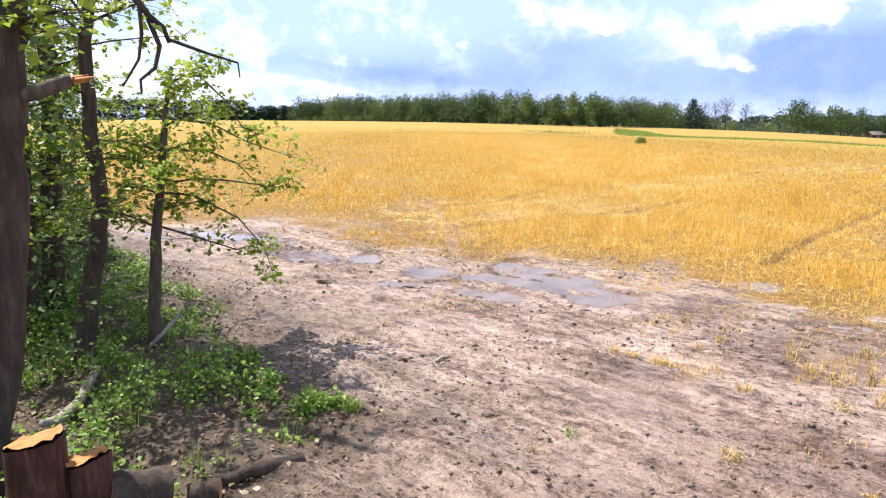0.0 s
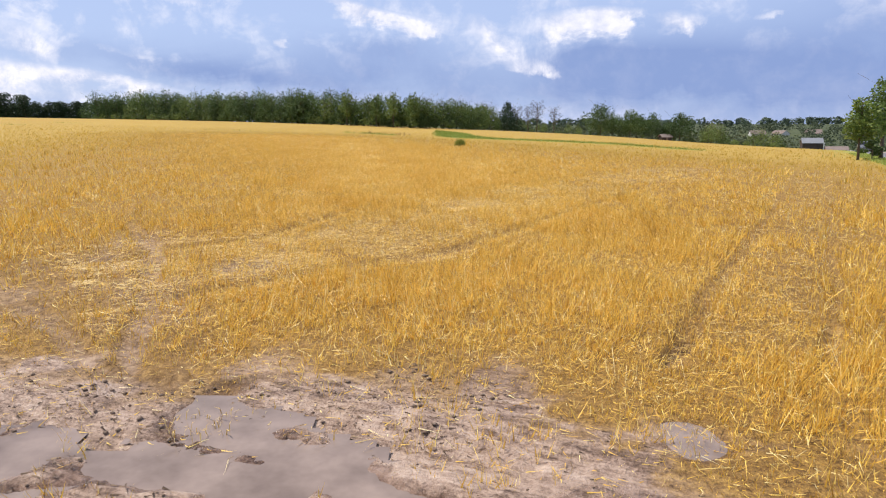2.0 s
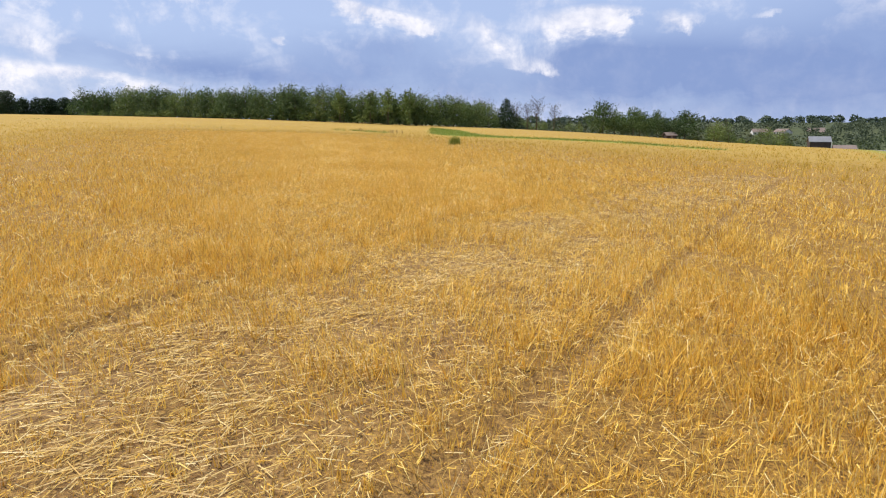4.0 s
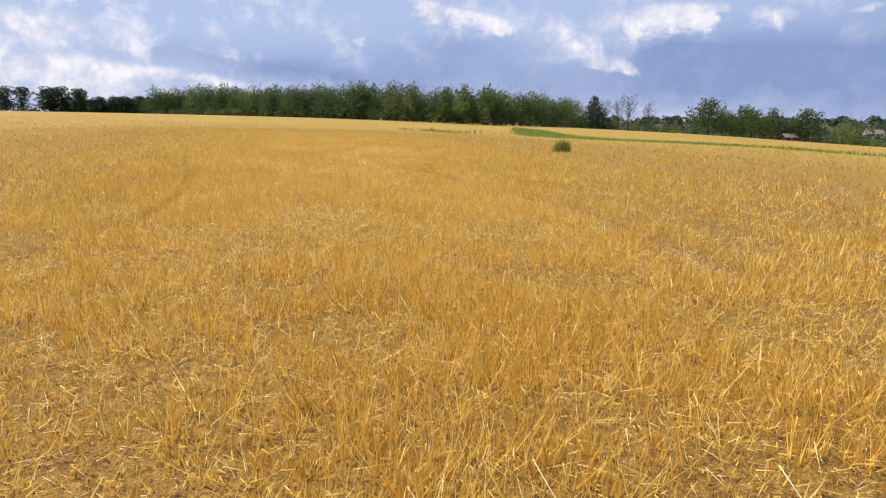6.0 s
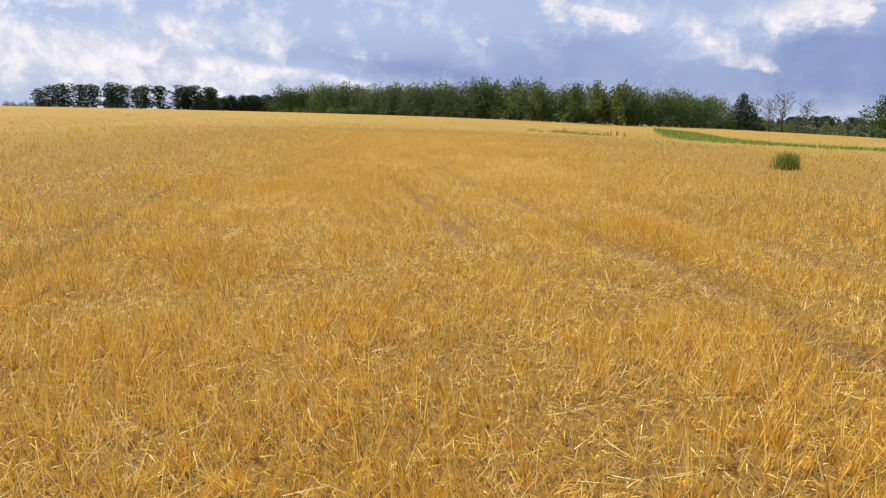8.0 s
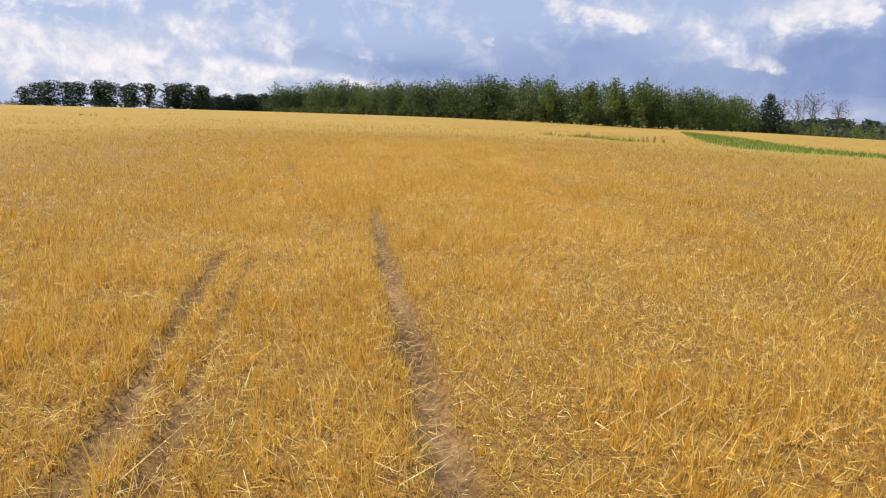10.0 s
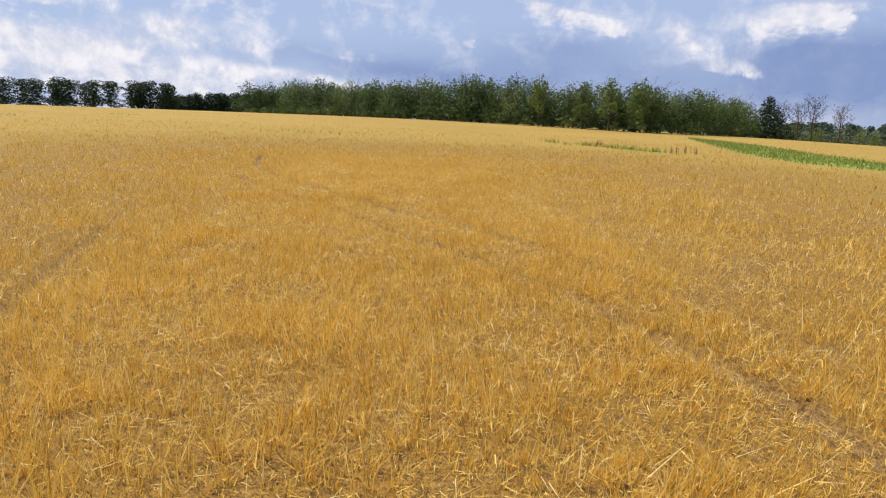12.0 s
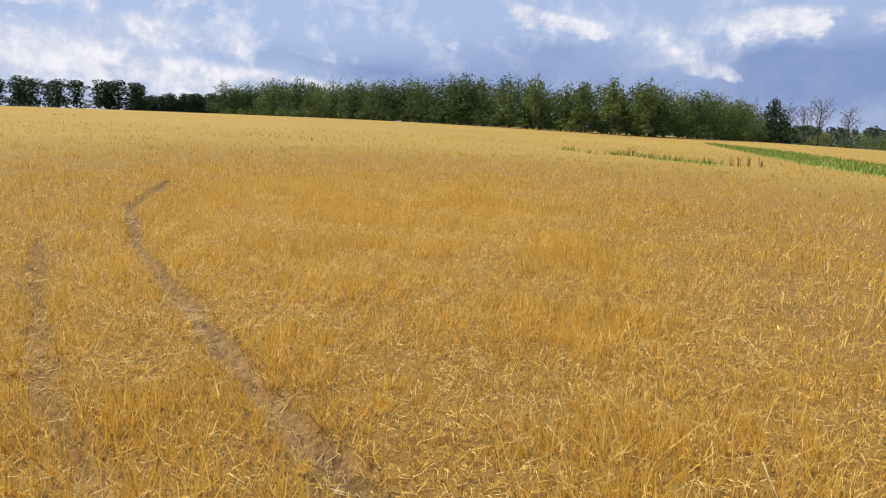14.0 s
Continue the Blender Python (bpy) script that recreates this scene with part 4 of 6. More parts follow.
# pines and a dark plantation on the rise
for x, y, s, k in ((-267, 318, 1.2, 0), (-259, 320, 1.15, 1), (-249, 317, 1.12, 2), (-240, 319, 1.2, 0), (-234, 318, 1.1, 1), (-228, 321, 1.0, 2), (-221.5, 318, 1.08, 0), (-214.5, 319, 1.06, 1), (-207, 322, 0.85, 2), (-200.5, 318, 1.06, 0), (-196, 319, 1.08, 2), (-186.6, 318, 0.98, 1), (-275, 320, 1.1, 2), (-284, 321, 1.0, 0)):
    plant(PINES[k], x, y, s, x, 1.25)
row(PINES, [(-248, 392), (-196, 390), (-168, 376)], 3.4, 5, 0.9, 8, back=1)
row(PATTERNS, [(-360, 345), (-292, 330), (-280, 328)], 7, 6, 0.62, 9)

# ---- far woods over the valley and the hills: too many to count ----
def far_woods(name, n, xs, ys, high, card, per, mat, label, seed, test):
    r = np.random.default_rng(seed)
    x, y = r.uniform(*xs, n), r.uniform(*ys, n)
    keep = test(x, y)
    x, y = x[keep], y[keep]
    h = high * r.uniform(0.6, 1.25, len(x))
    z = land(x, y)
    L = np.stack([x, y, z + h * 0.52, h * r.uniform(0.38, 0.62, len(x)), h * r.uniform(0.38, 0.62, len(x)), h * 0.5], -1)
    v = leaf_cloud(L, per * len(x), card, r)
    return tagged(new(name, fast_mesh(name, v, quads(v), mat)), label, "woods", kind="stuff")


far_woods("valley_woods", 760, (60, 560), (285, 680), 6.6, 1.3, 70, HAZY_VALLEY_LEAF, "green trees filling the valley beyond the field", 31,
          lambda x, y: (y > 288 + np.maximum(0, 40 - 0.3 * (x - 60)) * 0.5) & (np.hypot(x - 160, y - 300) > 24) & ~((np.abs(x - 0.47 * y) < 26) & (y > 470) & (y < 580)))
far_woods("hill_woods", 700, (-900, 1100), (640, 1350), 9.5, 3.4, 55, HAZY_HILL_LEAF, "dark green wooded hills along the horizon", 32, lambda x, y: np.hypot(x, y) > 640)
# the first of each kind takes its own place deeper in the wood
homes = np.random.default_rng(5)
for kd in PATTERNS + PALE + FEATHER + [BARE_TREES[0]] + SHRUB:
    f = homes.random()
    x, y = -150 + 140 * f, 352 - 100 * f + homes.uniform(4, 10)
    kd.matrix_world = Matrix.Translation((x, y, float(land(x, y))))
for kd, (x, y) in zip(PINES + [CEDAR, BARE_TREES[1], OAK], [(-190, 322), (-204, 324), (-244, 322), (28.6, 309), (49.8, 314), (72, 262)]):
    kd.matrix_world = Matrix.Translation((x, y, float(land(x, y))))
# ---- the muddy headland: puddles, clods, twigs and grass tufts ----
WATER, t, b = material("muddy_water", 0.06, 0, 0.6)
co = t.nodes.new("ShaderNodeTexCoord").outputs["Object"]
t.links.new(ramp(t, tnoise(t, 2.2, 4, 0.6, co), [(0.35, (0.16, 0.117, 0.094)), (0.65, (0.27, 0.205, 0.17))]), b.inputs["Base Color"])
bump(t, b, tnoise(t, 9.0, 3, 0.5, co), 0.08, 0.01)
JOINED = [p for p in PUDDLES if -3.2 < p[0] < 0.2 and p[1] < 10.2]     # these run together into one water
wx, wy = np.meshgrid(np.linspace(-3.5, 0.6, 42), np.linspace(8.0, 10.7, 30))
ids = np.arange(wx.size).reshape(wx.shape)
f = np.stack([ids[:-1, :-1], ids[:-1, 1:], ids[1:, 1:], ids[1:, :-1]], -1).reshape(-1, 4)
keep = puddle_dip(wx.ravel(), wy.ravel())[f].max(1) > 0.0005
v = np.stack([wx.ravel(), wy.ravel(), land(wx.ravel(), wy.ravel()) - 0.019], -1)
tagged(new("puddle", fast_mesh("puddle", v, f[keep], WATER, True)), "wide shallow brown puddle along the crop's edge", "puddle", kind="structure")
for cx, cy, a, c, turn, deep in PUDDLES:
    if (cx, cy, a, c, turn, deep) in JOINED:
        continue
    k, rings = 48, np.linspace(0, 1.25, 9)
    th = np.linspace(0, 2 * math.pi, k, endpoint=False)
    u, v = (rings[:, None] * np.cos(th)).ravel() * a, (rings[:, None] * np.sin(th)).ravel() * c
    co_, si_ = math.cos(radians(turn)), math.sin(radians(turn))
    x, y = cx + u * co_ - v * si_, cy + u * si_ + v * co_
    z = land(x, y) - deep * 0.6
    ids = np.arange(9 * k).reshape(9, k)
    f = np.stack([ids[:-1], np.roll(ids[:-1], -1, 1), np.roll(ids[1:], -1, 1), ids[1:]], -1).reshape(-1, 4)
    tagged(new("puddle", fast_mesh("puddle", np.stack([x, y, z], -1), f, WATER, True)), "shallow brown puddle lying in the wet mud", "puddle", kind="structure")

CLOD = surface("clod_earth", [(0.3, (0.09, 0.06, 0.042)), (0.55, (0.20, 0.145, 0.11)), (0.75, (0.36, 0.28, 0.22))], 30, 0.85, 0.5, 0.01)
CHIP = leafy("bark_chips", [(0.0, (0.045, 0.028, 0.018)), (0.6, (0.12, 0.075, 0.048)), (1.0, (0.36, 0.26, 0.16))], 0.05, 0.8, per_thing=0)


def headland(n, seed, x0=-8, x1=7, y0=3, y1=12.5, power=1.0):
    r = np.random.default_rng(seed)
    x, y = r.uniform(x0, x1, n), r.uniform(y0, y1, n)
    keep = (field_in(x, y) < 0.7) & (puddle_dip(x, y) < 0.026) & (r.random(n) < ease(fbm(x * 1.2, y * 1.2, 4, 97), 0.35, 0.65) ** power + 0.08)
    return x[keep], y[keep], r


x, y, r = headland(14000, 201, power=1.5)
n = len(x)
octa = np.array([(1, 0, 0), (0, 1, 0), (-1, 0, 0), (0, -1, 0), (0, 0, 0.8), (0, 0, -0.6)])
tri = np.array([(0, 1, 4), (1, 2, 4), (2, 3, 4), (3, 0, 4), (1, 0, 5), (2, 1, 5), (3, 2, 5), (0, 3, 5)])
size = 0.005 + 0.024 * r.random(n) ** 4
v = octa[None] * size[:, None, None] * r.uniform(0.6, 1.4, (n, 6, 3))
v += np.stack([x, y, ground(x, y) + size * 0.2], -1)[:, None]
f = (tri[None] + 6 * np.arange(n)[:, None, None]).reshape(-1, 3)
tagged(new("mud_clods", fast_mesh("mud_clods", v.reshape(-1, 3), f, CLOD)), "small brown clods scattered over the mud", "clods", kind="stuff")

x, y, r = headland(70000, 202, power=0.8)
xh, yh = r.uniform(-6, 1.6, 32000), r.uniform(2.6, 8.5, 32000)
kh = r.random(32000) < ease(hedge_in(xh, yh) + 2.6 * (fbm(xh * 1.5, yh * 1.5, 4, 29) - 0.5), -2.6, 0.0) * 0.85
x, y = np.concatenate([x, xh[kh]]), np.concatenate([y, yh[kh]])
n = len(x)
a, ln = r.normal(-0.4, 0.55, n), 0.008 + 0.075 * r.random(n) ** 2.8
z = ground(x, y) + 0.004
wd = (ln * 0.045 + 0.002) * r.uniform(0.5, 1.4, n)
d = np.stack([np.cos(a) * ln, np.sin(a) * ln, r.normal(0, 0.08, n) * ln], -1)
e = np.stack([-np.sin(a) * wd, np.cos(a) * wd, 0.6 * wd], -1)
p = np.stack([x, y, z], -1)
v = np.stack([p - d / 2 - e, p + d / 2, p - d / 2 + e], 1).reshape(-1, 3)
tagged(new("twig_litter", fast_mesh("twig_litter", v, tris(v), CHIP)), "dark bits of twig and stalk pressed into the mud", "litter", kind="stuff")


def blades(cx, cy, rad, n, tall, width, seed, spread=0.5, drop=0.0):
    """Arching grass blades of two segments."""
    r = np.random.default_rng(seed)
    a, q = r.uniform(0, 2 * math.pi, n), rad * np.sqrt(r.random(n))
    x, y = cx + np.cos(a) * q, cy + np.sin(a) * q
    z = ground(x, y) - 0.01
    h = tall * r.uniform(0.5, 1.15, n)
    da = r.uniform(0, 2 * math.pi, n)
    out = np.stack([np.cos(da), np.sin(da), 0 * da], -1) * (h * spread * r.uniform(0.2, 1, n))[:, None]
    e = np.stack([-np.sin(da), np.cos(da), 0 * da], -1) * (width * r.uniform(0.6, 1.3, n))[:, None] * 0.5
    p0 = np.stack([x, y, z], -1)
    p1 = p0 + out * 0.4 + np.stack([0 * h, 0 * h, h * 0.65], -1)
    p2 = p0 + out + np.stack([0 * h, 0 * h, h * (1 - drop)], -1)
    v = np.stack([p0 - e, p0 + e, p1 + e * 0.9, p1 - e * 0.9, p1 - e * 0.9, p1 + e * 0.9, p2 + e * 0.15, p2 - e * 0.15], 1)
    return v.reshape(-1, 3)


# tufts that can be told apart on the mud: place, radius, blades, height, dry or green
TUFTS = [(-2.43, 4.96, 0.12, 260, 0.24, True), (-2.1, 5.0, 0.07, 90, 0.18, True), (0.62, 6.35, 0.10, 120, 0.16, False), (0.95, 6.6, 0.08, 70, 0.14, False), (0.2, 7.85, 0.10, 80, 0.13, False), (-0.2, 7.9, 0.12, 90, 0.10, False),
         (1.35, 5.15, 0.12, 80, 0.12, False), (-2.75, 6.6, 0.14, 90, 0.20, False), (-2.55, 7.2, 0.10, 60, 0.16, False), (-0.55, 4.7, 0.06, 40, 0.12, False), (1.9, 7.5, 0.16, 90, 0.12, False), (-1.62, 10.15, 0.16, 160, 0.20, False), (-0.3, 5.0, 0.05, 40, 0.1, True)]
for i, (x, y, rad, nb, tall, fresh) in enumerate(TUFTS):
    v = blades(x, y, rad * (1.2 if fresh else 1.6), nb if fresh else nb // 3, tall * (0.8 if fresh else 0.65), 0.007, 300 + i, 0.9, 0.3)
    mat = GRASS if fresh else LAID_STRAW
    tagged(new("grass_tuft", fast_mesh("grass_tuft", v, quads(v), mat)), "bright green grass tuft on the mud" if fresh else "dry straw-coloured tuft sticking out of the mud", "grass tuft", kind="stuff")


r = np.random.default_rng(330)
v = []
for k in range(46):
    x, y = r.uniform(-0.9, 3.2), r.uniform(3.9, 7.8)
    if x > 0.1 + 0.5 * r.normal() + 0.25 * (6 - y):
        v.append(blades(x, y, r.uniform(0.03, 0.12), int(r.integers(14, 46)), r.uniform(0.05, 0.13), 0.007, 340 + k, 1.1, 0.35))
v = np.concatenate(v)
tagged(new("dry_stubble_tufts", fast_mesh("dry_stubble_tufts", v, quads(v), LAID_STRAW)), "trodden straw-coloured stubble left on the mud", "stubble", kind="stuff")


def stick(name, pts, radii, mat, label, category="stick", sides=7):
    bm = bmesh.new()
    tube(bm, pts, radii, sides)
    me = bpy.data.meshes.new(name)
    bm.to_mesh(me)
    bm.free()
    me.materials.append(mat)
    me.polygons.foreach_set("use_smooth", np.ones(len(me.polygons), bool))
    return tagged(new(name, me), label, category)


def on(x, y, up=0.0):
    return (x, y, float(ground(np.array([x]), np.array([y]))[0]) + up)


GREY_WOOD = surface("weathered_wood", [(0.3, (0.16, 0.13, 0.10)), (0.55, (0.34, 0.29, 0.24)), (0.75, (0.52, 0.46, 0.39))], 26, 0.85, 0.6, 0.006, stretch=(0.3, 1, 1))
PALE_WOOD = surface("pale_wood", [(0.3, (0.40, 0.31, 0.20)), (0.6, (0.62, 0.52, 0.38)), (0.75, (0.74, 0.66, 0.52))], 40, 0.8, 0.4, 0.004)
FRESH_CUT = surface("fresh_cut_wood", [(0.3, (0.30, 0.12, 0.035)), (0.55, (0.50, 0.24, 0.08)), (0.75, (0.64, 0.38, 0.15))], 34, 0.75, 0.5, 0.006)
stick("split_stick", [on(-1.70, 6.20, 0.02), on(-1.66, 6.35, 0.03)], [0.014, 0.012], PALE_WOOD, "short pale split stick lying on the mud")
stick("split_stick", [on(-1.64, 6.27, 0.025), on(-1.61, 6.40, 0.03)], [0.011, 0.009], BARK, "short dark piece of branch lying on the mud")
v = blades(2.25, 6.58, 0.03, 10, 0.16, 0.012, 320, 0.7)
tagged(new("dead_weed", fast_mesh("dead_weed", v, quads(v), DRY_LEAF)), "small dead brown weed in the mud", "weed")
r = np.random.default_rng(44)
for cx, cy, s in ((-3.99, 8.72, 0.10), (-3.86, 8.66, 0.07), (-2.0, 6.15, 0.06), (-2.6, 9.2, 0.06), (-1.0, 5.3, 0.05), (-0.4, 8.35, 0.04)):
    bm = bmesh.new()
    bmesh.ops.create_icosphere(bm, subdivisions=2, radius=s)
    for q in bm.verts:
        q.co = Vector((q.co.x * 1.4, q.co.y, q.co.z * 0.6)) * (0.75 + 0.5 * noise.noise(q.co * 18 + Vector((cx, cy, 0))) + 0.15 * r.random())
    me = bpy.data.meshes.new("earth_clod")
    bm.to_mesh(me)
    bm.free()
    me.materials.append(CLOD)
    ob = tagged(new("earth_clod", me), "dark lump of turned earth on the mud", "clod", group="clods on the headland")
    ob.location = on(cx, cy, s * 0.15)
# ---- the tree belt beside the headland ----
def leaf_sprays(pts, per, size, spread, seed):
    """Folded leaves round the given points: two faces each, hanging a little."""
    r = np.random.default_rng(seed)
    P3 = np.repeat(np.array(pts), per, 0)
    n = len(P3)
    c = P3 + r.normal(0, spread, (n, 3)) * np.array([1, 1, 0.8])
    d = r.normal(size=(n, 3)) * np.array([1, 1, 0.45]) + np.array([0, 0, -0.35])
    d /= np.linalg.norm(d, axis=1)[:, None]
    s = np.cross(d, r.normal(0, 0.5, (n, 3)) + np.array([0, 0, 1.0]))
    s /= np.linalg.norm(s, axis=1)[:, None] + 1e-6
    up = np.cross(s, d)
    ln = (size * r.uniform(0.55, 1.3, n))[:, None]
    base, tip = c, c + d * ln
    mid = c + d * ln * 0.45
    lft, rgt = mid + s * ln * 0.36 + up * ln * 0.12, mid - s * ln * 0.36 + up * ln * 0.12
    v = np.stack([base, lft, tip, rgt], 1).reshape(-1, 3)
    k = 4 * np.arange(n)[:, None]
    f = np.stack([k + np.array([0, 1, 2]), k + np.array([0, 2, 3])], 1).reshape(-1, 3)
    return v, f


def belt_tree(name, label, trunk, radii, boughs, leaf, per, seed, extra=0, reach=0.8, z0=1.0, bark=None):
    """A tree of the belt: trunk, boughs, twigs and leaf sprays, at its own place."""
    r = np.random.default_rng(seed)
    ob = thing(name, Matrix.Translation(trunk[0]), label, "tree")
    o = Vector(trunk[0])
    bm = bmesh.new()
    pts = [Vector(p) - o for p in trunk]
    fine, rad = [], []
    for i in range(len(pts) - 1):
        for k in range(3):
            f = k / 3
            fine.append(pts[i].lerp(pts[i + 1], f) + Vector((r.normal(), r.normal(), 0)) * radii[i] * 0.12)
            rad.append(radii[i] * (1 - f) + radii[i + 1] * f)
    fine.append(pts[-1])
    rad.append(radii[-1])
    rad[0] *= 1.35
    fine[0].z -= 0.12
    tube(bm, fine, rad, 10)
    part("trunk", bm, bark or BARK, ob, smooth=True)
    ends = []
    paths = [[Vector(p) - o for p in q] for q in boughs]
    top = len(fine) - 1
    for k in range(extra):
        i = 2 + int((top - 2) * r.random())
        s = fine[i]
        if s.z < z0:
            continue
        a = r.uniform(0, 2 * math.pi)
        q, d, path = s.copy(), Vector((math.cos(a), math.sin(a), 0.35)), [s.copy()]
        ln = reach * r.uniform(0.5, 1.2)
        for j in range(4):
            q = q + d * ln / 4
            d = d + Vector((r.normal() * 0.25, r.normal() * 0.25, -0.12))
            path.append(q.copy())
        paths.append(path)
    for path in paths:
        bm = bmesh.new()
        m = len(path)
        w = min(0.016, radii[0] * 0.2)
        tube(bm, path, [w * (1 - 0.75 * i / (m - 1)) for i in range(m)], 5, False)
        for i in range(1, m):
            for k in range(3):
                d = Vector((r.normal(), r.normal(), r.normal() * 0.5 + 0.1)) * 0.17
                e = path[i] + d
                tube(bm, [path[i], path[i] + d * 0.5 + Vector((0, 0, 0.02)), e], [w * 0.3, w * 0.2, w * 0.1], 3, False)
                ends += [tuple(path[i] + d * 0.6), tuple(e)]
            ends.append(tuple(path[i]))
        part("bough", bm, bark or BARK, ob, smooth=True)
    if per and ends:
        v, f = leaf_sprays(ends, per, leaf, 0.055, seed + 1)
        part("foliage", fast_mesh("foliage", v, f, SPRING_LEAF), SPRING_LEAF, ob, "fresh yellow-green spring leaves")
    return ob


DARK_BARK = surface("dark_bark", [(0.25, (0.028, 0.020, 0.015)), (0.5, (0.07, 0.05, 0.038)), (0.75, (0.14, 0.11, 0.085))], 24, 0.9, 0.9, 0.012, 0.2, stretch=(1, 1, 0.2))
belt_tree("maple_sapling", "slender maple sapling with fresh yellow-green leaves", [(-4.72, 6.0, 0.23), (-4.70, 6.01, 0.79), (-4.66, 6.05, 1.33), (-4.60, 6.1, 1.8), (-4.55, 6.13, 2.26), (-4.50, 6.17, 2.65), (-4.43, 6.22, 3.11)],
          [0.072, 0.066, 0.058, 0.046, 0.038, 0.03, 0.02],
          [[(-4.52, 6.15, 2.28), (-4.18, 6.39, 2.26), (-3.94, 6.54, 2.12), (-3.75, 6.65, 1.87)], [(-4.56, 6.13, 1.93), (-4.30, 6.3, 1.98), (-4.05, 6.47, 1.95), (-3.65, 6.7, 1.87), (-3.45, 6.8, 1.95)],
           [(-4.6, 6.1, 1.85), (-4.34, 6.28, 1.81), (-3.97, 6.52, 1.55), (-3.74, 6.66, 1.19), (-3.69, 6.68, 0.95)], [(-4.45, 6.2, 3.03), (-4.2, 6.35, 3.02), (-4.0, 6.48, 2.78), (-3.86, 6.55, 2.5), (-3.72, 6.62, 2.42)],
           [(-4.5, 6.17, 2.6), (-4.15, 6.4, 2.55), (-3.85, 6.6, 2.35), (-3.5, 6.8, 2.2)], [(-4.62, 6.08, 1.5), (-4.3, 6.3, 1.35), (-4.0, 6.5, 1.2), (-3.8, 6.65, 1.25)]], 0.068, 8, 401, extra=16, reach=0.85, z0=1.1)
belt_tree("young_tree", "dark-barked young tree with a leaning trunk", [(-4.95, 5.25, 0.2), (-4.89, 5.31, 0.84), (-4.80, 5.39, 1.38), (-4.75, 5.43, 1.91), (-4.77, 5.41, 2.44), (-4.76, 5.42, 2.95), (-4.73, 5.45, 3.45), (-4.6, 5.55, 4.3), (-4.5, 5.6, 5.6)],
          [0.105, 0.095, 0.085, 0.075, 0.066, 0.062, 0.058, 0.045, 0.02], [], 0.07, 2, 402, extra=14, reach=1.0, z0=1.0, bark=DARK_BARK)
belt_tree("young_tree", "thin dark tree trunk in the shade of the belt", [(-6.51, 6.5, 0.25), (-6.45, 6.56, 1.39), (-6.37, 6.64, 2.69), (-6.35, 6.66, 3.32), (-6.36, 6.65, 4.2), (-6.3, 6.7, 5.8)], [0.13, 0.12, 0.11, 0.10, 0.08, 0.03], [], 0.08, 4, 403, extra=18, reach=1.2, z0=0.8, bark=DARK_BARK)
belt_tree("young_tree", "thin dark tree trunk in the shade of the belt", [(-6.27, 5.88, 0.3), (-6.22, 5.94, 1.48), (-6.17, 5.99, 2.68), (-6.2, 6.0, 3.8), (-6.1, 6.1, 5.5)], [0.12, 0.11, 0.10, 0.08, 0.03], [], 0.08, 4, 404, extra=17, reach=1.1, z0=0.8, bark=DARK_BARK)
big = belt_tree("old_tree", "old grey tree with ridged bark and a broken limb", [(-3.90, 3.15, 0.1), (-3.76, 3.30, 0.9), (-3.69, 3.40, 1.92), (-3.64, 3.45, 2.6), (-3.58, 3.52, 3.26), (-3.5, 3.55, 4.4), (-3.45, 3.6, 6.2)],
                [0.15, 0.115, 0.105, 0.10, 0.09, 0.075, 0.03], [[(-3.62, 3.44, 2.75), (-3.5, 3.55, 3.05), (-3.36, 3.68, 3.35), (-3.1, 3.8, 3.9)]], 0.08, 2, 405, extra=12, reach=1.0, z0=2.6, bark=DARK_BARK)
o = Vector((-3.90, 3.15, 0.1))
bm = bmesh.new()
tube(bm, [Vector(p) - o for p in [(-3.70, 3.38, 2.66), (-3.5, 3.56, 2.72), (-3.36, 3.7, 2.80)]], [0.06, 0.05, 0.042], 8)
stub = part("broken_limb", bm, BARK, big, "short broken limb with a torn orange end", True)
bm = bmesh.new()
for k in range(5):
    s = Vector((-3.37 + 0.012 * k, 3.69, 2.785 + 0.012 * (k % 3))) - o
    tube(bm, [s, s + Vector((0.05 + 0.015 * k, 0.05, 0.02 - 0.01 * (k % 2)))], [0.018, 0.004], 4)
part("torn_end", bm, FRESH_CUT, stub)
bm = bmesh.new()
dead = [[(-3.52, 3.54, 3.9), (-3.1, 3.5, 3.6), (-2.8, 3.65, 3.24), (-2.75, 3.69, 3.15), (-2.69, 3.73, 3.09), (-2.67, 3.75, 3.0)], [(-2.67, 3.75, 3.02), (-2.48, 3.87, 2.94), (-2.34, 3.96, 2.89), (-2.335, 3.965, 2.80)],
        [(-2.79, 3.66, 3.22), (-2.79, 3.66, 3.05), (-2.81, 3.64, 2.90), (-2.89, 3.58, 2.74)], [(-2.76, 3.69, 3.14), (-2.71, 3.71, 2.98), (-2.74, 3.69, 2.85), (-2.81, 3.64, 2.78), (-2.81, 3.64, 2.70)], [(-2.44, 3.9, 2.925), (-2.43, 3.9, 2.86)]]
for path, w in zip(dead, (0.030, 0.012, 0.014, 0.017, 0.004)):
    tube(bm, [Vector(p) - o for p in path], [w * (1 - 0.6 * i / (len(path) - 1)) for i in range(len(path))], 6)
part("dead_branch", bm, DARK_BARK, big, "bare dead branch hanging down", True)
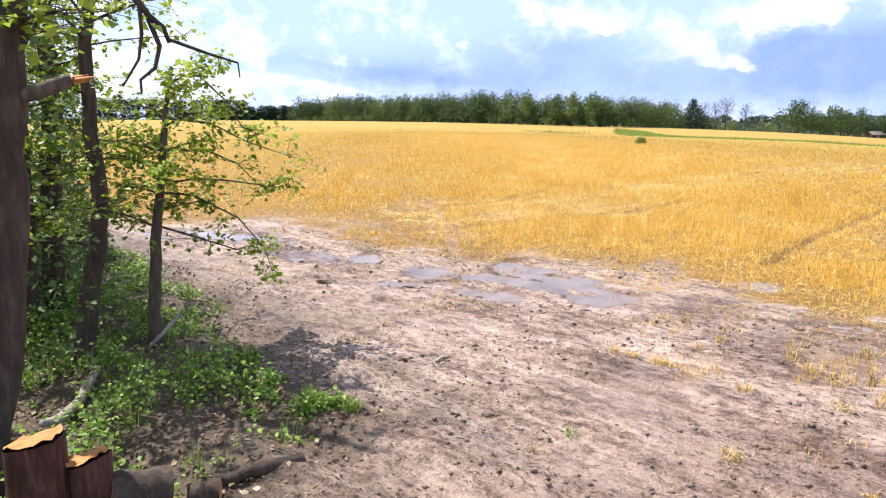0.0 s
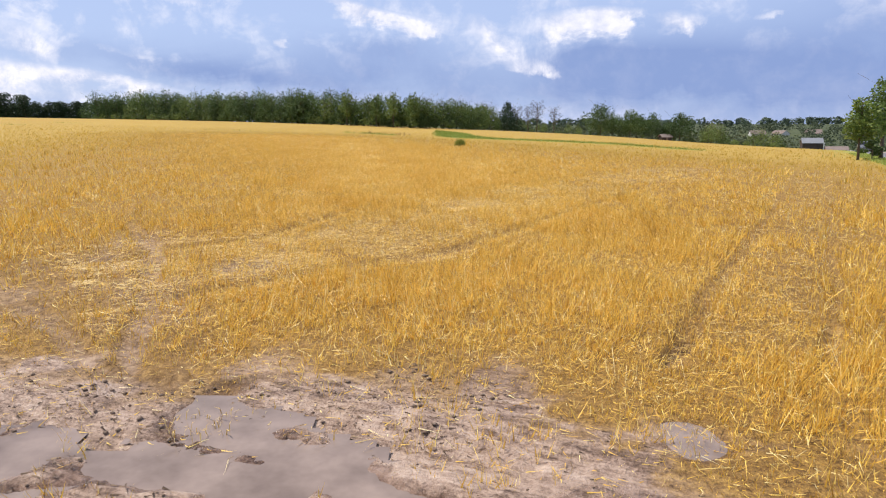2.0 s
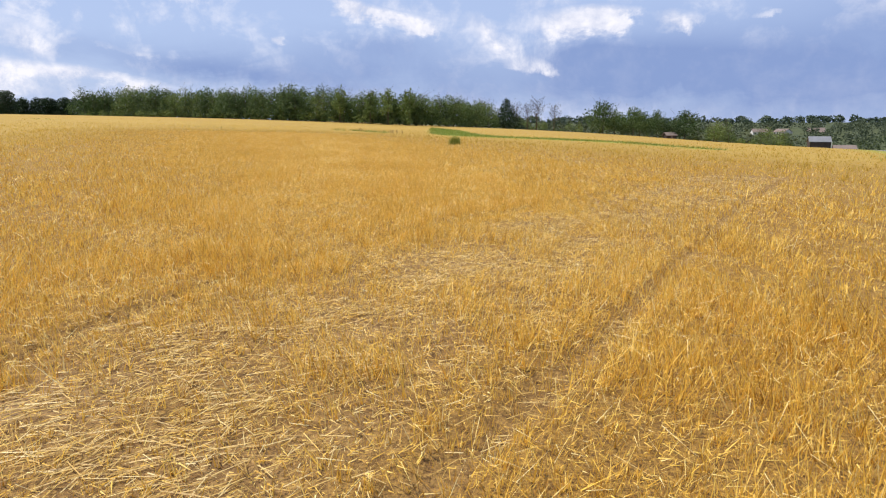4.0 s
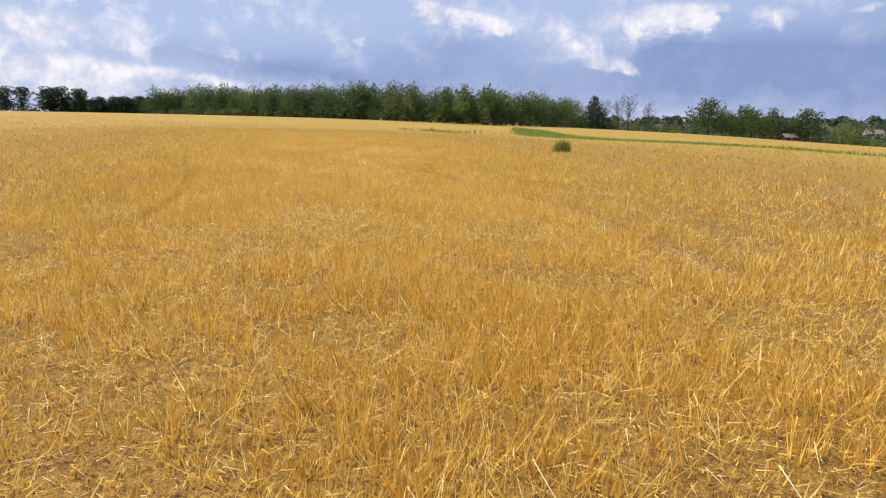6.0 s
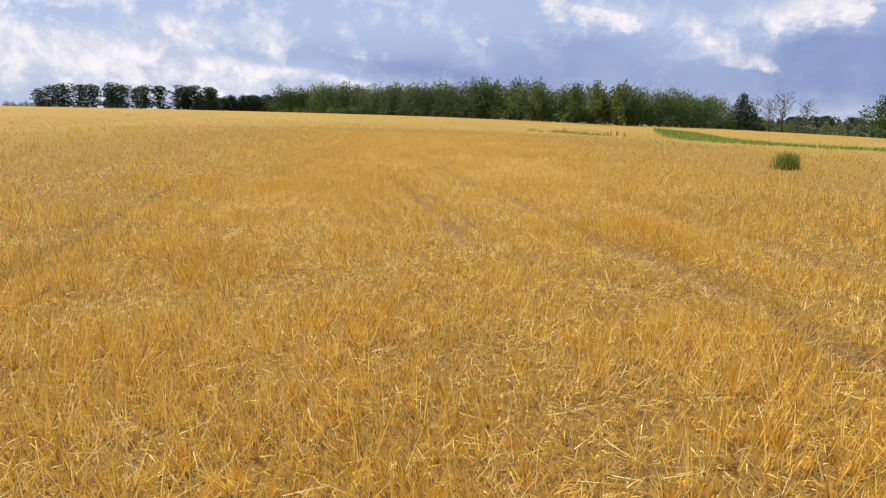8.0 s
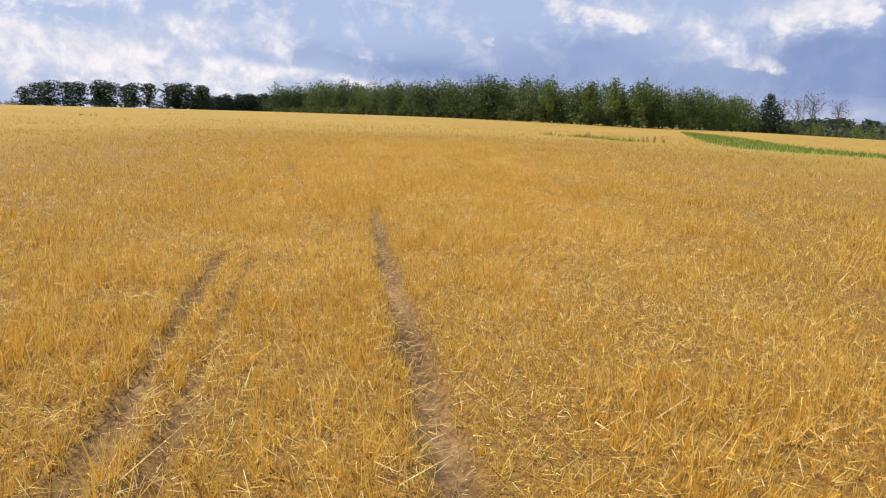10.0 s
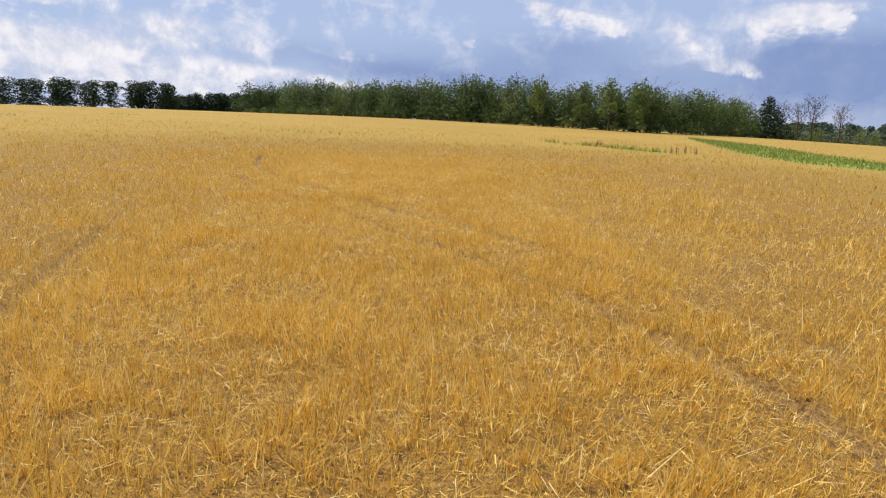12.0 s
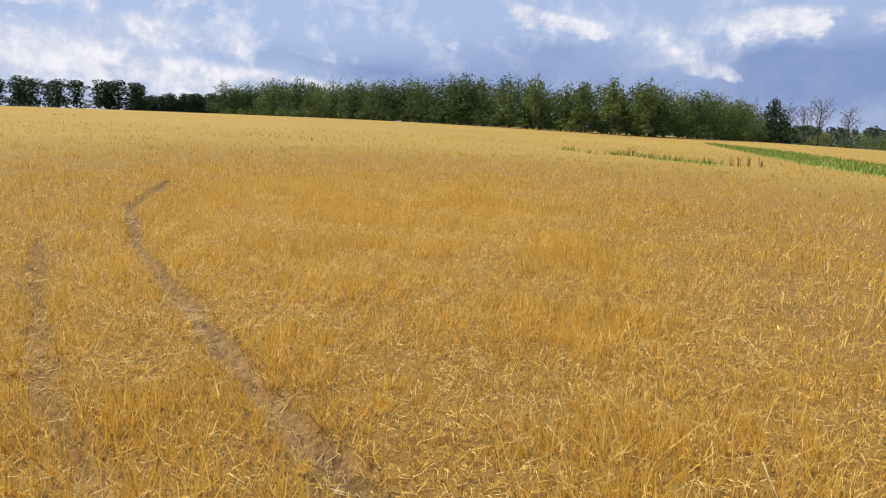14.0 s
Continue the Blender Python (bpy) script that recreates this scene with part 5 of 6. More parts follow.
# trees of the belt further back, beside and behind the walk's start
r = np.random.default_rng(9)
for i, (x, y) in enumerate([(-9.4, 7.9), (-8.4, 5.2), (-11.5, 9.6), (-5.6, 2.4), (-5.2, 0.4), (-10.5, 3.6), (-4.4, -2.2)]):
    z = float(land(x, y))
    belt_tree("belt_tree", "dark-trunked tree with sparse spring leaves in the belt", [(x, y, z), (x + 0.1, y, z + 1.5), (x - 0.1, y + 0.1, z + 3.2), (x + 0.05, y + 0.15, z + 6.0)], [0.13, 0.11, 0.09, 0.03], [], 0.11, 5, 420 + i, extra=16, reach=1.5, z0=0.9, bark=DARK_BARK)

# ---- undergrowth ----
r = np.random.default_rng(77)
n = 25000
x, y = r.uniform(-12, -1.9, n), r.uniform(2.2, 11.5, n)
g = ease(fbm(x * 1.9, y * 1.9, 4, 111), 0.36, 0.56)
keep = (hedge_in(x, y) > 0.05) & (r.random(n) < g * ease(hedge_in(x, y), 0.0, 0.5) + 0.03)
x, y = x[keep], y[keep]
hgt = 0.04 + 0.42 * ease(fbm(x * 1.6, y * 1.6, 3, 113), 0.3, 0.75) * ease(hedge_in(x, y), 0.1, 1.0)
z = ground(x, y)
pts = np.stack([x, y, z + hgt * r.uniform(0.2, 1.0, len(x))], -1)
# separate low clumps out on the bare earth
for cx, cy, rad, tall, m in ((-2.43, 4.96, 0.13, 0.14, 90), (-2.25, 5.05, 0.07, 0.08, 30), (-3.0, 5.35, 0.07, 0.06, 22), (-2.95, 4.85, 0.05, 0.04, 14)):
    a, q = r.uniform(0, 6.28, m), rad * np.sqrt(r.random(m))
    px, py = cx + q * np.cos(a), cy + q * np.sin(a)
    pts = np.concatenate([pts, np.stack([px, py, ground(px, py) + tall * (1 - (q / rad) ** 2 * 0.8) * r.uniform(0.3, 1, m)], -1)])
v, f = leaf_sprays(pts, 5, 0.05, 0.045, 78)
tagged(new("undergrowth", fast_mesh("undergrowth", v, f, WEED)), "low green weeds and chickweed under the trees", "undergrowth", kind="stuff")
near = (x > -6.5) & (y < 8)
v = np.concatenate([blades(px, py, 0.06, 5, 0.22, 0.008, int(500 + i), 0.5) for i, (px, py) in enumerate(zip(x[near][::9], y[near][::9]))])
tagged(new("wood_grass", fast_mesh("wood_grass", v, quads(v), GRASS)), "thin green grass blades among the weeds", "grass", kind="stuff")
xd, yd = r.uniform(-10, -1.6, 9000), r.uniform(2.2, 9.5, 9000)
keep = hedge_in(xd, yd) > -0.4
v, f = leaf_sprays(np.stack([xd[keep], yd[keep], ground(xd[keep], yd[keep]) + 0.015], -1), 1, 0.05, 0.01, 79)
tagged(new("leaf_litter", fast_mesh("leaf_litter", v, f, DRY_LEAF)), "brown dead leaves on the ground of the belt", "leaf litter", kind="stuff")

# thicket of leafy shoots under the belt's trees
n = 13000
x, y = r.uniform(-13, -4.4, n), r.uniform(4.6, 11.5, n)
deep = hedge_in(x, y)
clump = ease(fbm(x * 0.9, y * 0.9, 3, 115), 0.25, 0.5)
keep = (deep > 0.5) & (x < -0.84 * y - 0.3) & (r.random(n) < clump)
x, y, deep, clump = x[keep], y[keep], deep[keep], clump[keep]
top = 0.5 + 2.8 * clump * ease(deep, 0.5, 1.8)
v, f = leaf_sprays(np.stack([x, y, ground(x, y) + top * r.random(len(x)) ** 0.8], -1), 5, 0.085, 0.10, 80)
tagged(new("thicket", fast_mesh("thicket", v, f, WOOD_LEAF)), "dark green leafy shoots crowding under the belt", "thicket", kind="stuff")

# ---- cut stump and logs ----
RED_BARK = surface("red_bark", [(0.3, (0.03, 0.014, 0.01)), (0.5, (0.085, 0.038, 0.026)), (0.75, (0.20, 0.11, 0.08))], 30, 0.9, 1.0, 0.02, 0.2, stretch=(1, 1, 0.15))
def stump(x, y, z, rad, tall, seed, lean):
    """A sawn stem: ridged bark and a fresh cut top."""
    r = np.random.default_rng(seed)
    ob = thing("tree_stump", Matrix.Translation((x, y, z)), "freshly sawn tree stump with orange cut top", "stump", group="sawn stumps")
    bm = bmesh.new()
    k, rows = 22, 7
    ring = [rad * (1 + 0.10 * math.sin(3 * a + seed) + 0.05 * r.random()) for a in np.linspace(0, 2 * math.pi, k, endpoint=False)]
    grid = []
    for j in range(rows):
        f = j / (rows - 1)
        grid.append([bm.verts.new(((ring[i] * (1.22 - 0.22 * min(1, f * 1.6)) + 0.008 * (i % 2)) * math.cos(2 * math.pi * i / k) + lean * f, (ring[i] * (1.22 - 0.22 * min(1, f * 1.6)) + 0.008 * (i % 2)) * math.sin(2 * math.pi * i / k), tall * f - 0.05 * (j == 0) + 0.03 * f * math.cos(2 * math.pi * i / k))) for i in range(k)])
    for g0, g1 in zip(grid, grid[1:]):
        for i in range(k):
            bm.faces.new((g0[i], g0[(i + 1) % k], g1[(i + 1) % k], g1[i]))
    part("bark", bm, RED_BARK, ob)
    bm = bmesh.new()
    vs = [bm.verts.new(((ring[i] - 0.004) * math.cos(2 * math.pi * i / k) + lean, (ring[i] - 0.004) * math.sin(2 * math.pi * i / k), tall + 0.006 + 0.03 * math.cos(2 * math.pi * i / k) + 0.018 * (i % 5 == 0) + 0.008 * r.random())) for i in range(k)]
    mid = bm.verts.new((lean, 0, tall + 0.012))
    for i in range(k):
        bm.faces.new((vs[i], vs[(i + 1) % k], mid))
    part("cut_face", bm, FRESH_CUT, ob, "orange sawn wood")
    return ob


stump(-3.10, 2.86, 0.09, 0.145, 0.71, 3, 0.02)
stump(-2.93, 3.02, 0.09, 0.120, 0.54, 5, 0.01)


def log(p, q, rad, label, seed):
    ob = thing("cut_log", Matrix.Translation(p), label, "log", group="cut logs")
    r = np.random.default_rng(seed)
    d = Vector(q) - Vector(p)
    bm = bmesh.new()
    tube(bm, [d * f + Vector((0, 0, 0.01 * r.normal())) for f in np.linspace(0, 1, 6)], [rad * (1 + 0.08 * r.normal()) for _ in range(6)], 14, False)
    part("bark", bm, DARK_BARK, ob, smooth=True)
    for s, e in ((Vector(), -d.normalized()), (d, d.normalized())):
        bm = bmesh.new()
        bmesh.ops.create_circle(bm, cap_ends=True, segments=14, radius=rad * 0.97, matrix=Matrix.Translation(s + e * 0.004) @ e.to_track_quat("Z", "Y").to_matrix().to_4x4())
        part("cut_end", bm, FRESH_CUT, ob)
    return ob


log((-2.86, 3.10, 0.36), (-2.66, 3.36, 0.30), 0.13, "dark sawn log leaning against the stumps", 1)
log((-2.62, 3.52, 0.17), (-2.45, 3.60, 0.17), 0.075, "small sawn log end on the ground", 2)
log((-2.60, 3.72, 0.15), (-2.12, 4.14, 0.17), 0.045, "thin reddish log lying by the weeds", 3)
stick("fallen_branch", [on(-4.58, 4.99, 0.12), on(-4.36, 4.5, 0.06), on(-4.2, 4.1, 0.10), on(-4.12, 3.9, 0.16)], [0.035, 0.045, 0.045, 0.03], GREY_WOOD, "pale weathered branch lying in the weeds", "branch")
stick("fallen_branch", [on(-4.50, 6.12, 0.30), on(-4.6, 5.95, 0.16), on(-4.68, 5.8, 0.05)], [0.018, 0.022, 0.025], GREY_WOOD, "pale bent stick leaning by the sapling", "branch")
for x, y in ((-2.50, 3.67), (-2.29, 3.79), (-2.35, 3.72)):
    bm = bmesh.new()
    bmesh.ops.create_icosphere(bm, subdivisions=2, radius=0.035)
    for q in bm.verts:
        q.co *= 0.7 + 0.6 * noise.noise(q.co * 30 + Vector((x * 9, y, 0)))
        q.co.z *= 0.5
    me = bpy.data.meshes.new("pale_stone")
    bm.to_mesh(me)
    bm.free()
    me.materials.append(PALE_WOOD)
    tagged(new("pale_stone", me), "small pale stone among the weeds", "stone", group="stones in the weeds").location = on(x, y, 0.012)
# ---- the road side: road, verge, trees, barn and houses ----
ASPHALT = surface("asphalt", [(0.3, (0.10, 0.10, 0.105)), (0.55, (0.15, 0.15, 0.155)), (0.75, (0.20, 0.20, 0.205))], 20, 0.85, 0.4, 0.006)
PAINT_WHITE = surface("road_paint", [(0.3, (0.62, 0.62, 0.60)), (0.7, (0.80, 0.80, 0.78))], 14, 0.7, 0.2, 0.002)
PAINT_YELLOW = surface("yellow_road_paint", [(0.3, (0.62, 0.42, 0.05)), (0.7, (0.75, 0.52, 0.08))], 14, 0.7, 0.2, 0.002)


def ribbon(name, off0, off1, up, mat, label, category, y0=14, y1=330, step=3.0):
    """A strip that follows the field's edge at two distances to its right."""
    ys = np.arange(y0, y1, step)
    xs = np.interp(ys, [p[1] for p in ROAD_L], [p[0] for p in ROAD_L])
    k = np.linspace(0, 1, 4)
    x = xs[:, None] + off0 + (off1 - off0) * k
    y = np.repeat(ys[:, None], 4, 1)
    z = land(x, y) + up
    ids = np.arange(x.size).reshape(x.shape)
    f = np.stack([ids[:-1, :-1], ids[:-1, 1:], ids[1:, 1:], ids[1:, :-1]], -1).reshape(-1, 4)
    return tagged(new(name, fast_mesh(name, np.stack([x, y, z], -1).reshape(-1, 3), f, mat)), label, category, kind="structure")


ribbon("road", 1.6, 9.2, 0.05, ASPHALT, "grey asphalt country road beside the field", "road")
ribbon("road_edge_line", 1.85, 2.05, 0.054, PAINT_WHITE, "white painted line along the edge of the road", "road marking")
ribbon("road_centre_line", 5.3, 5.5, 0.054, PAINT_YELLOW, "yellow painted line along the middle of the road", "road marking")
ribbon("road_edge_line", 8.75, 8.95, 0.054, PAINT_WHITE, "white painted line along the edge of the road", "road marking")
r = np.random.default_rng(12)
n = 26000
y = 14 + 75 * r.random(n) ** 1.4
x = np.interp(y, [p[1] for p in ROAD_L], [p[0] for p in ROAD_L]) + r.uniform(-0.5, 1.7, n)
z = ground(x, y)
h, a = 0.11 * r.uniform(0.5, 1.4, n), r.uniform(0, math.pi, n)
e = np.stack([np.cos(a), np.sin(a), 0 * a], -1) * 0.022
p = np.stack([x, y, z], -1)
q = p + np.stack([r.normal(0, 0.05, n), r.normal(0, 0.05, n), h], -1)
v = np.stack([p - e, p + e, q + e * 0.3, q - e * 0.3], 1).reshape(-1, 3)
tagged(new("verge_grass", fast_mesh("verge_grass", v, quads(v), VERGE)), "green grass verge between field and road", "grass", kind="stuff")

# weedy swale and patches in the field
n = 130000
x, y = np.concatenate([r.uniform(-100, 38, 70000), r.uniform(-5, 32, 50000), r.uniform(-22, -8, 10000)]), np.concatenate([r.uniform(58, 214, 70000), r.uniform(85, 214, 50000), r.uniform(143, 158, 10000)])
keep = r.random(n) < green_in(x, y) * np.where(along(WEED_LINE, x, y) < 3, 0.35, 0.9)
x, y = x[keep], y[keep]
xe, ye = r.uniform(0.7, 3.2, 5200), r.uniform(84.6, 86.6, 5200)
ke = r.random(5200) < green_in(xe, ye) * 0.45
x, y = np.concatenate([x, xe[ke]]), np.concatenate([y, ye[ke]])
n = len(x)
h, a = 0.25 * r.uniform(0.3, 1.3, n), r.uniform(0, math.pi, n)
tall = np.hypot((x - 2.25) / 0.8, (y - 85.6) / 0.75)
h = np.where(along(WEED_LINE, x, y) < 2, h * 1.4, h)
h = np.where(tall < 1.6, 0.80 * np.sqrt(np.maximum(1.05 - (tall / 1.4) ** 2, 0.05)) * r.uniform(0.45, 1.15, n), h)
e = np.stack([np.cos(a), np.sin(a), 0 * a], -1) * np.where(tall < 1.6, 0.018, 0.035)[:, None]
p = np.stack([x, y, ground(x, y)], -1)
q = p + np.stack([r.normal(0, 0.10, n), r.normal(0, 0.10, n), h], -1)
v = np.stack([p - e, p + e, q + e * 0.3, q - e * 0.3], 1).reshape(-1, 3)
tagged(new("field_weeds", fast_mesh("field_weeds", v, quads(v), FIELD_WEED)), "green weeds growing in patches among the stubble", "weeds", kind="stuff")
for x, y in ((-8.1, 143.9), (-7.4, 144.5), (-6.5, 145.3), (-8.6, 144.2), (-15.3, 152.4), (-14.9, 152.0)):
    v = blades(x, y, 0.16, 14, 0.75, 0.03, int(900 + 10 * abs(x)), 0.25)
    tagged(new("dock_weed", fast_mesh("dock_weed", v, quads(v), DRY_LEAF)), "tall brown dead dock stalk standing in the stubble", "weed", group="dead stalks in the field")

# trees and shrub by the road
GROVE_LEAF = leafy("roadside_leaves", [(0.0, (0.07, 0.12, 0.025)), (0.5, (0.14, 0.20, 0.04)), (1.0, (0.26, 0.32, 0.08))], 0.4, 0.55, per_thing=0)
ROADSIDE = tree("roadside_tree", 210, 5.2, 2.0, 0.22, GROVE_LEAF, "light green tree with a slim trunk by the road", count=2600, lobes=10, low=0.28, thick=0.10)
ROADSIDE.matrix_world = Matrix.Translation((33.6, 60.8, float(land(33.6, 60.8))))
OLD = tree("roadside_tree", 211, 7.2, 3.2, 0.26, WOOD_LEAF, "dark green taller tree behind the roadside tree", count=3200, lobes=12, low=0.3, thick=0.15)
OLD.matrix_world = Matrix.Translation((37.6, 64.2, float(land(37.6, 64.2))))
BUSH = tree("roadside_bush", 212, 1.9, 1.1, 0.16, WOOD_LEAF, "dense dark green bush at the foot of the trees", "bush", count=1500, lobes=6, low=0.15, thick=0.04)
BUSH.matrix_world = Matrix.Translation((35.6, 62.2, float(land(35.6, 62.2))))

# ---- buildings ----
BOARDS = surface("dark_boards", [(0.3, (0.03, 0.024, 0.024)), (0.6, (0.065, 0.05, 0.048)), (0.8, (0.10, 0.08, 0.075))], 3, 0.85, 0.5, 0.02, stretch=(6, 6, 0.3))
TIN = surface("tin_roof", [(0.3, (0.17, 0.18, 0.20)), (0.7, (0.26, 0.27, 0.30))], 2, 0.6, 0.3, 0.01, 0.5, 0.3)
PALE_WALL = surface("pale_siding", [(0.3, (0.56, 0.55, 0.53)), (0.7, (0.74, 0.73, 0.70))], 3, 0.8, 0.3, 0.01)
BRICK_WALL = surface("red_boards", [(0.3, (0.16, 0.05, 0.04)), (0.7, (0.26, 0.09, 0.07))], 3, 0.85, 0.4, 0.02)
SLATE = surface("brown_shingles", [(0.3, (0.14, 0.11, 0.10)), (0.7, (0.25, 0.20, 0.18))], 4, 0.9, 0.5, 0.02)
PANE, t, b = material("window_glass", 0.08, 0, 0.6)
t.links.new(ramp(t, tnoise(t, 1.5, 2), [(0.4, (0.02, 0.025, 0.03)), (0.7, (0.05, 0.06, 0.07))]), b.inputs["Base Color"])


def house(name, label, category, x, y, turn, w, d, eave, ridge, wall, roof, windows, doors, post=False, sink=0.0, base=None):
    """A gabled building: four walls and gables, two roof slopes, windows with frames, doors."""
    ob = thing(name, Matrix.Translation((x, y, (float(land(x, y)) if base is None else base) - sink)) @ Matrix.Rotation(radians(turn), 4, "Z"), label, category)
    for sgn in (-1, 1):
        bm = bmesh.new()
        box(bm, -w / 2, sgn * d / 2 - 0.1, 0, w / 2, sgn * d / 2 + 0.1, eave)
        part("wall", bm, wall, ob)
        bm = bmesh.new()
        x0 = sgn * w / 2
        lo = [(x0, -d / 2, 0), (x0, d / 2, 0), (x0, d / 2, eave), (x0, 0, ridge), (x0, -d / 2, eave)]
        va = [bm.verts.new(Vector(p) + Vector((-0.1, 0, 0))) for p in lo]
        vb = [bm.verts.new(Vector(p) + Vector((0.1, 0, 0))) for p in lo]
        bm.faces.new(va)
        bm.faces.new(vb[::-1])
        for i in range(5):
            bm.faces.new((va[i], vb[i], vb[(i + 1) % 5], va[(i + 1) % 5]))
        part("gable_wall", bm, wall, ob)
        bm = bmesh.new()
        o = 0.45
        sl = (ridge - eave) / (d / 2)
        pts = [(-w / 2 - o, 0, ridge + 0.12), (w / 2 + o, 0, ridge + 0.12), (w / 2 + o, sgn * (d / 2 + o), eave - sl * o + 0.12), (-w / 2 - o, sgn * (d / 2 + o), eave - sl * o + 0.12)]
        va = [bm.verts.new(p) for p in pts]
        vb = [bm.verts.new((p[0], p[1], p[2] + 0.14)) for p in pts]
        bm.faces.new(va)
        bm.faces.new(vb[::-1])
        for i in range(4):
            bm.faces.new((va[i], vb[i], vb[(i + 1) % 4], va[(i + 1) % 4]))
        part("roof", bm, roof, ob)
    for wx, wz, ww, wh in windows:
        bm = bmesh.new()
        for a0, b0, a1, b1 in ((-ww / 2 - 0.1, -0.1, -ww / 2, wh + 0.1), (ww / 2, -0.1, ww / 2 + 0.1, wh + 0.1), (-ww / 2, -0.1, ww / 2, 0), (-ww / 2, wh, ww / 2, wh + 0.1)):
            box(bm, wx + a0, -d / 2 - 0.18, wz + b0, wx + a1, -d / 2 - 0.1, wz + b1)
        fr = part("window_frame", bm, PALE_WALL, ob)
        bm = bmesh.new()
        box(bm, wx - ww / 2, -d / 2 - 0.14, wz, wx + ww / 2, -d / 2 - 0.105, wz + wh)
        part("pane", bm, PANE, fr)
    for dx, dw, dh in doors:
        bm = bmesh.new()
        box(bm, dx - dw / 2, -d / 2 - 0.16, 0.02, dx + dw / 2, -d / 2 - 0.1, dh)
        part("door", bm, SLATE, ob)
    if post:
        bm = bmesh.new()
        box(bm, w / 2 + 0.14, -d / 2 - 0.5, 0, w / 2 + 0.5, -d / 2 - 0.14, eave)
        part("corner_post", bm, PALE_WALL, ob, "white corner post")
    return ob


house("barn", "dark boarded barn with a pale tin roof", "barn", 158, 301, -18, 7.6, 6.0, 4.5, 6.4, BOARDS, TIN, [], [(-2, 2.4, 2.4)], True, 0.6)
house("shed", "low dark red shed with brown roof", "shed", 170.5, 304, -20, 8.0, 6.0, 2.2, 3.6, BRICK_WALL, SLATE, [(-1.5, 0.9, 0.9, 0.8)], [(1.5, 1.0, 2.0)], False, 0.5)
house("farm_shed", "small dark shed under the trees", "shed", 79, 250.5, 12, 3.4, 2.6, 1.2, 2.0, BOARDS, SLATE, [], [(0, 0.8, 1.1)])
wins = [(-4, 1.0, 1.2, 1.4), (-1.3, 1.0, 1.2, 1.4), (1.6, 1.0, 1.2, 1.4), (4.2, 1.0, 1.2, 1.4), (-4, 3.9, 1.2, 1.3), (-1.3, 3.9, 1.2, 1.3), (1.6, 3.9, 1.2, 1.3), (4.2, 3.9, 1.2, 1.3)]
for x, y, tn in ((252, 560, -10), (272, 563, -70)):
    house("house", "white two-storey house among the valley trees", "house", x, y, tn, 11, 8, 5.6, 8.0, PALE_WALL, SLATE, wins, [(0.2, 1.0, 2.1)], False, 0.3, -9.6)
house("house", "tan gabled house among the valley trees", "house", 303, 572, -20, 12, 9, 5.4, 8.6, surface("tan_siding", [(0.3, (0.36, 0.28, 0.22)), (0.7, (0.48, 0.39, 0.31))], 3, 0.8, 0.3, 0.01), SLATE, wins, [(0.2, 1.0, 2.1)], False, 0.3, -9.6)

# ---- a car on the road, and signs ----
CAR_PAINT = surface("car_paint", [(0.3, (0.16, 0.17, 0.19)), (0.7, (0.22, 0.23, 0.25))], 2, 0.3, 0.05, 0.001, 0.6, 0.3)
RUBBER = surface("tyre_rubber", [(0.3, (0.02, 0.02, 0.02)), (0.7, (0.04, 0.04, 0.04))], 20, 0.9, 0.2, 0.002)
CHROME, t, b = material("bright_metal", 0.25, 1.0, 0.5)
t.links.new(ramp(t, tnoise(t, 8, 2), [(0.3, (0.55, 0.55, 0.57)), (0.7, (0.70, 0.70, 0.72))]), b.inputs["Base Color"])


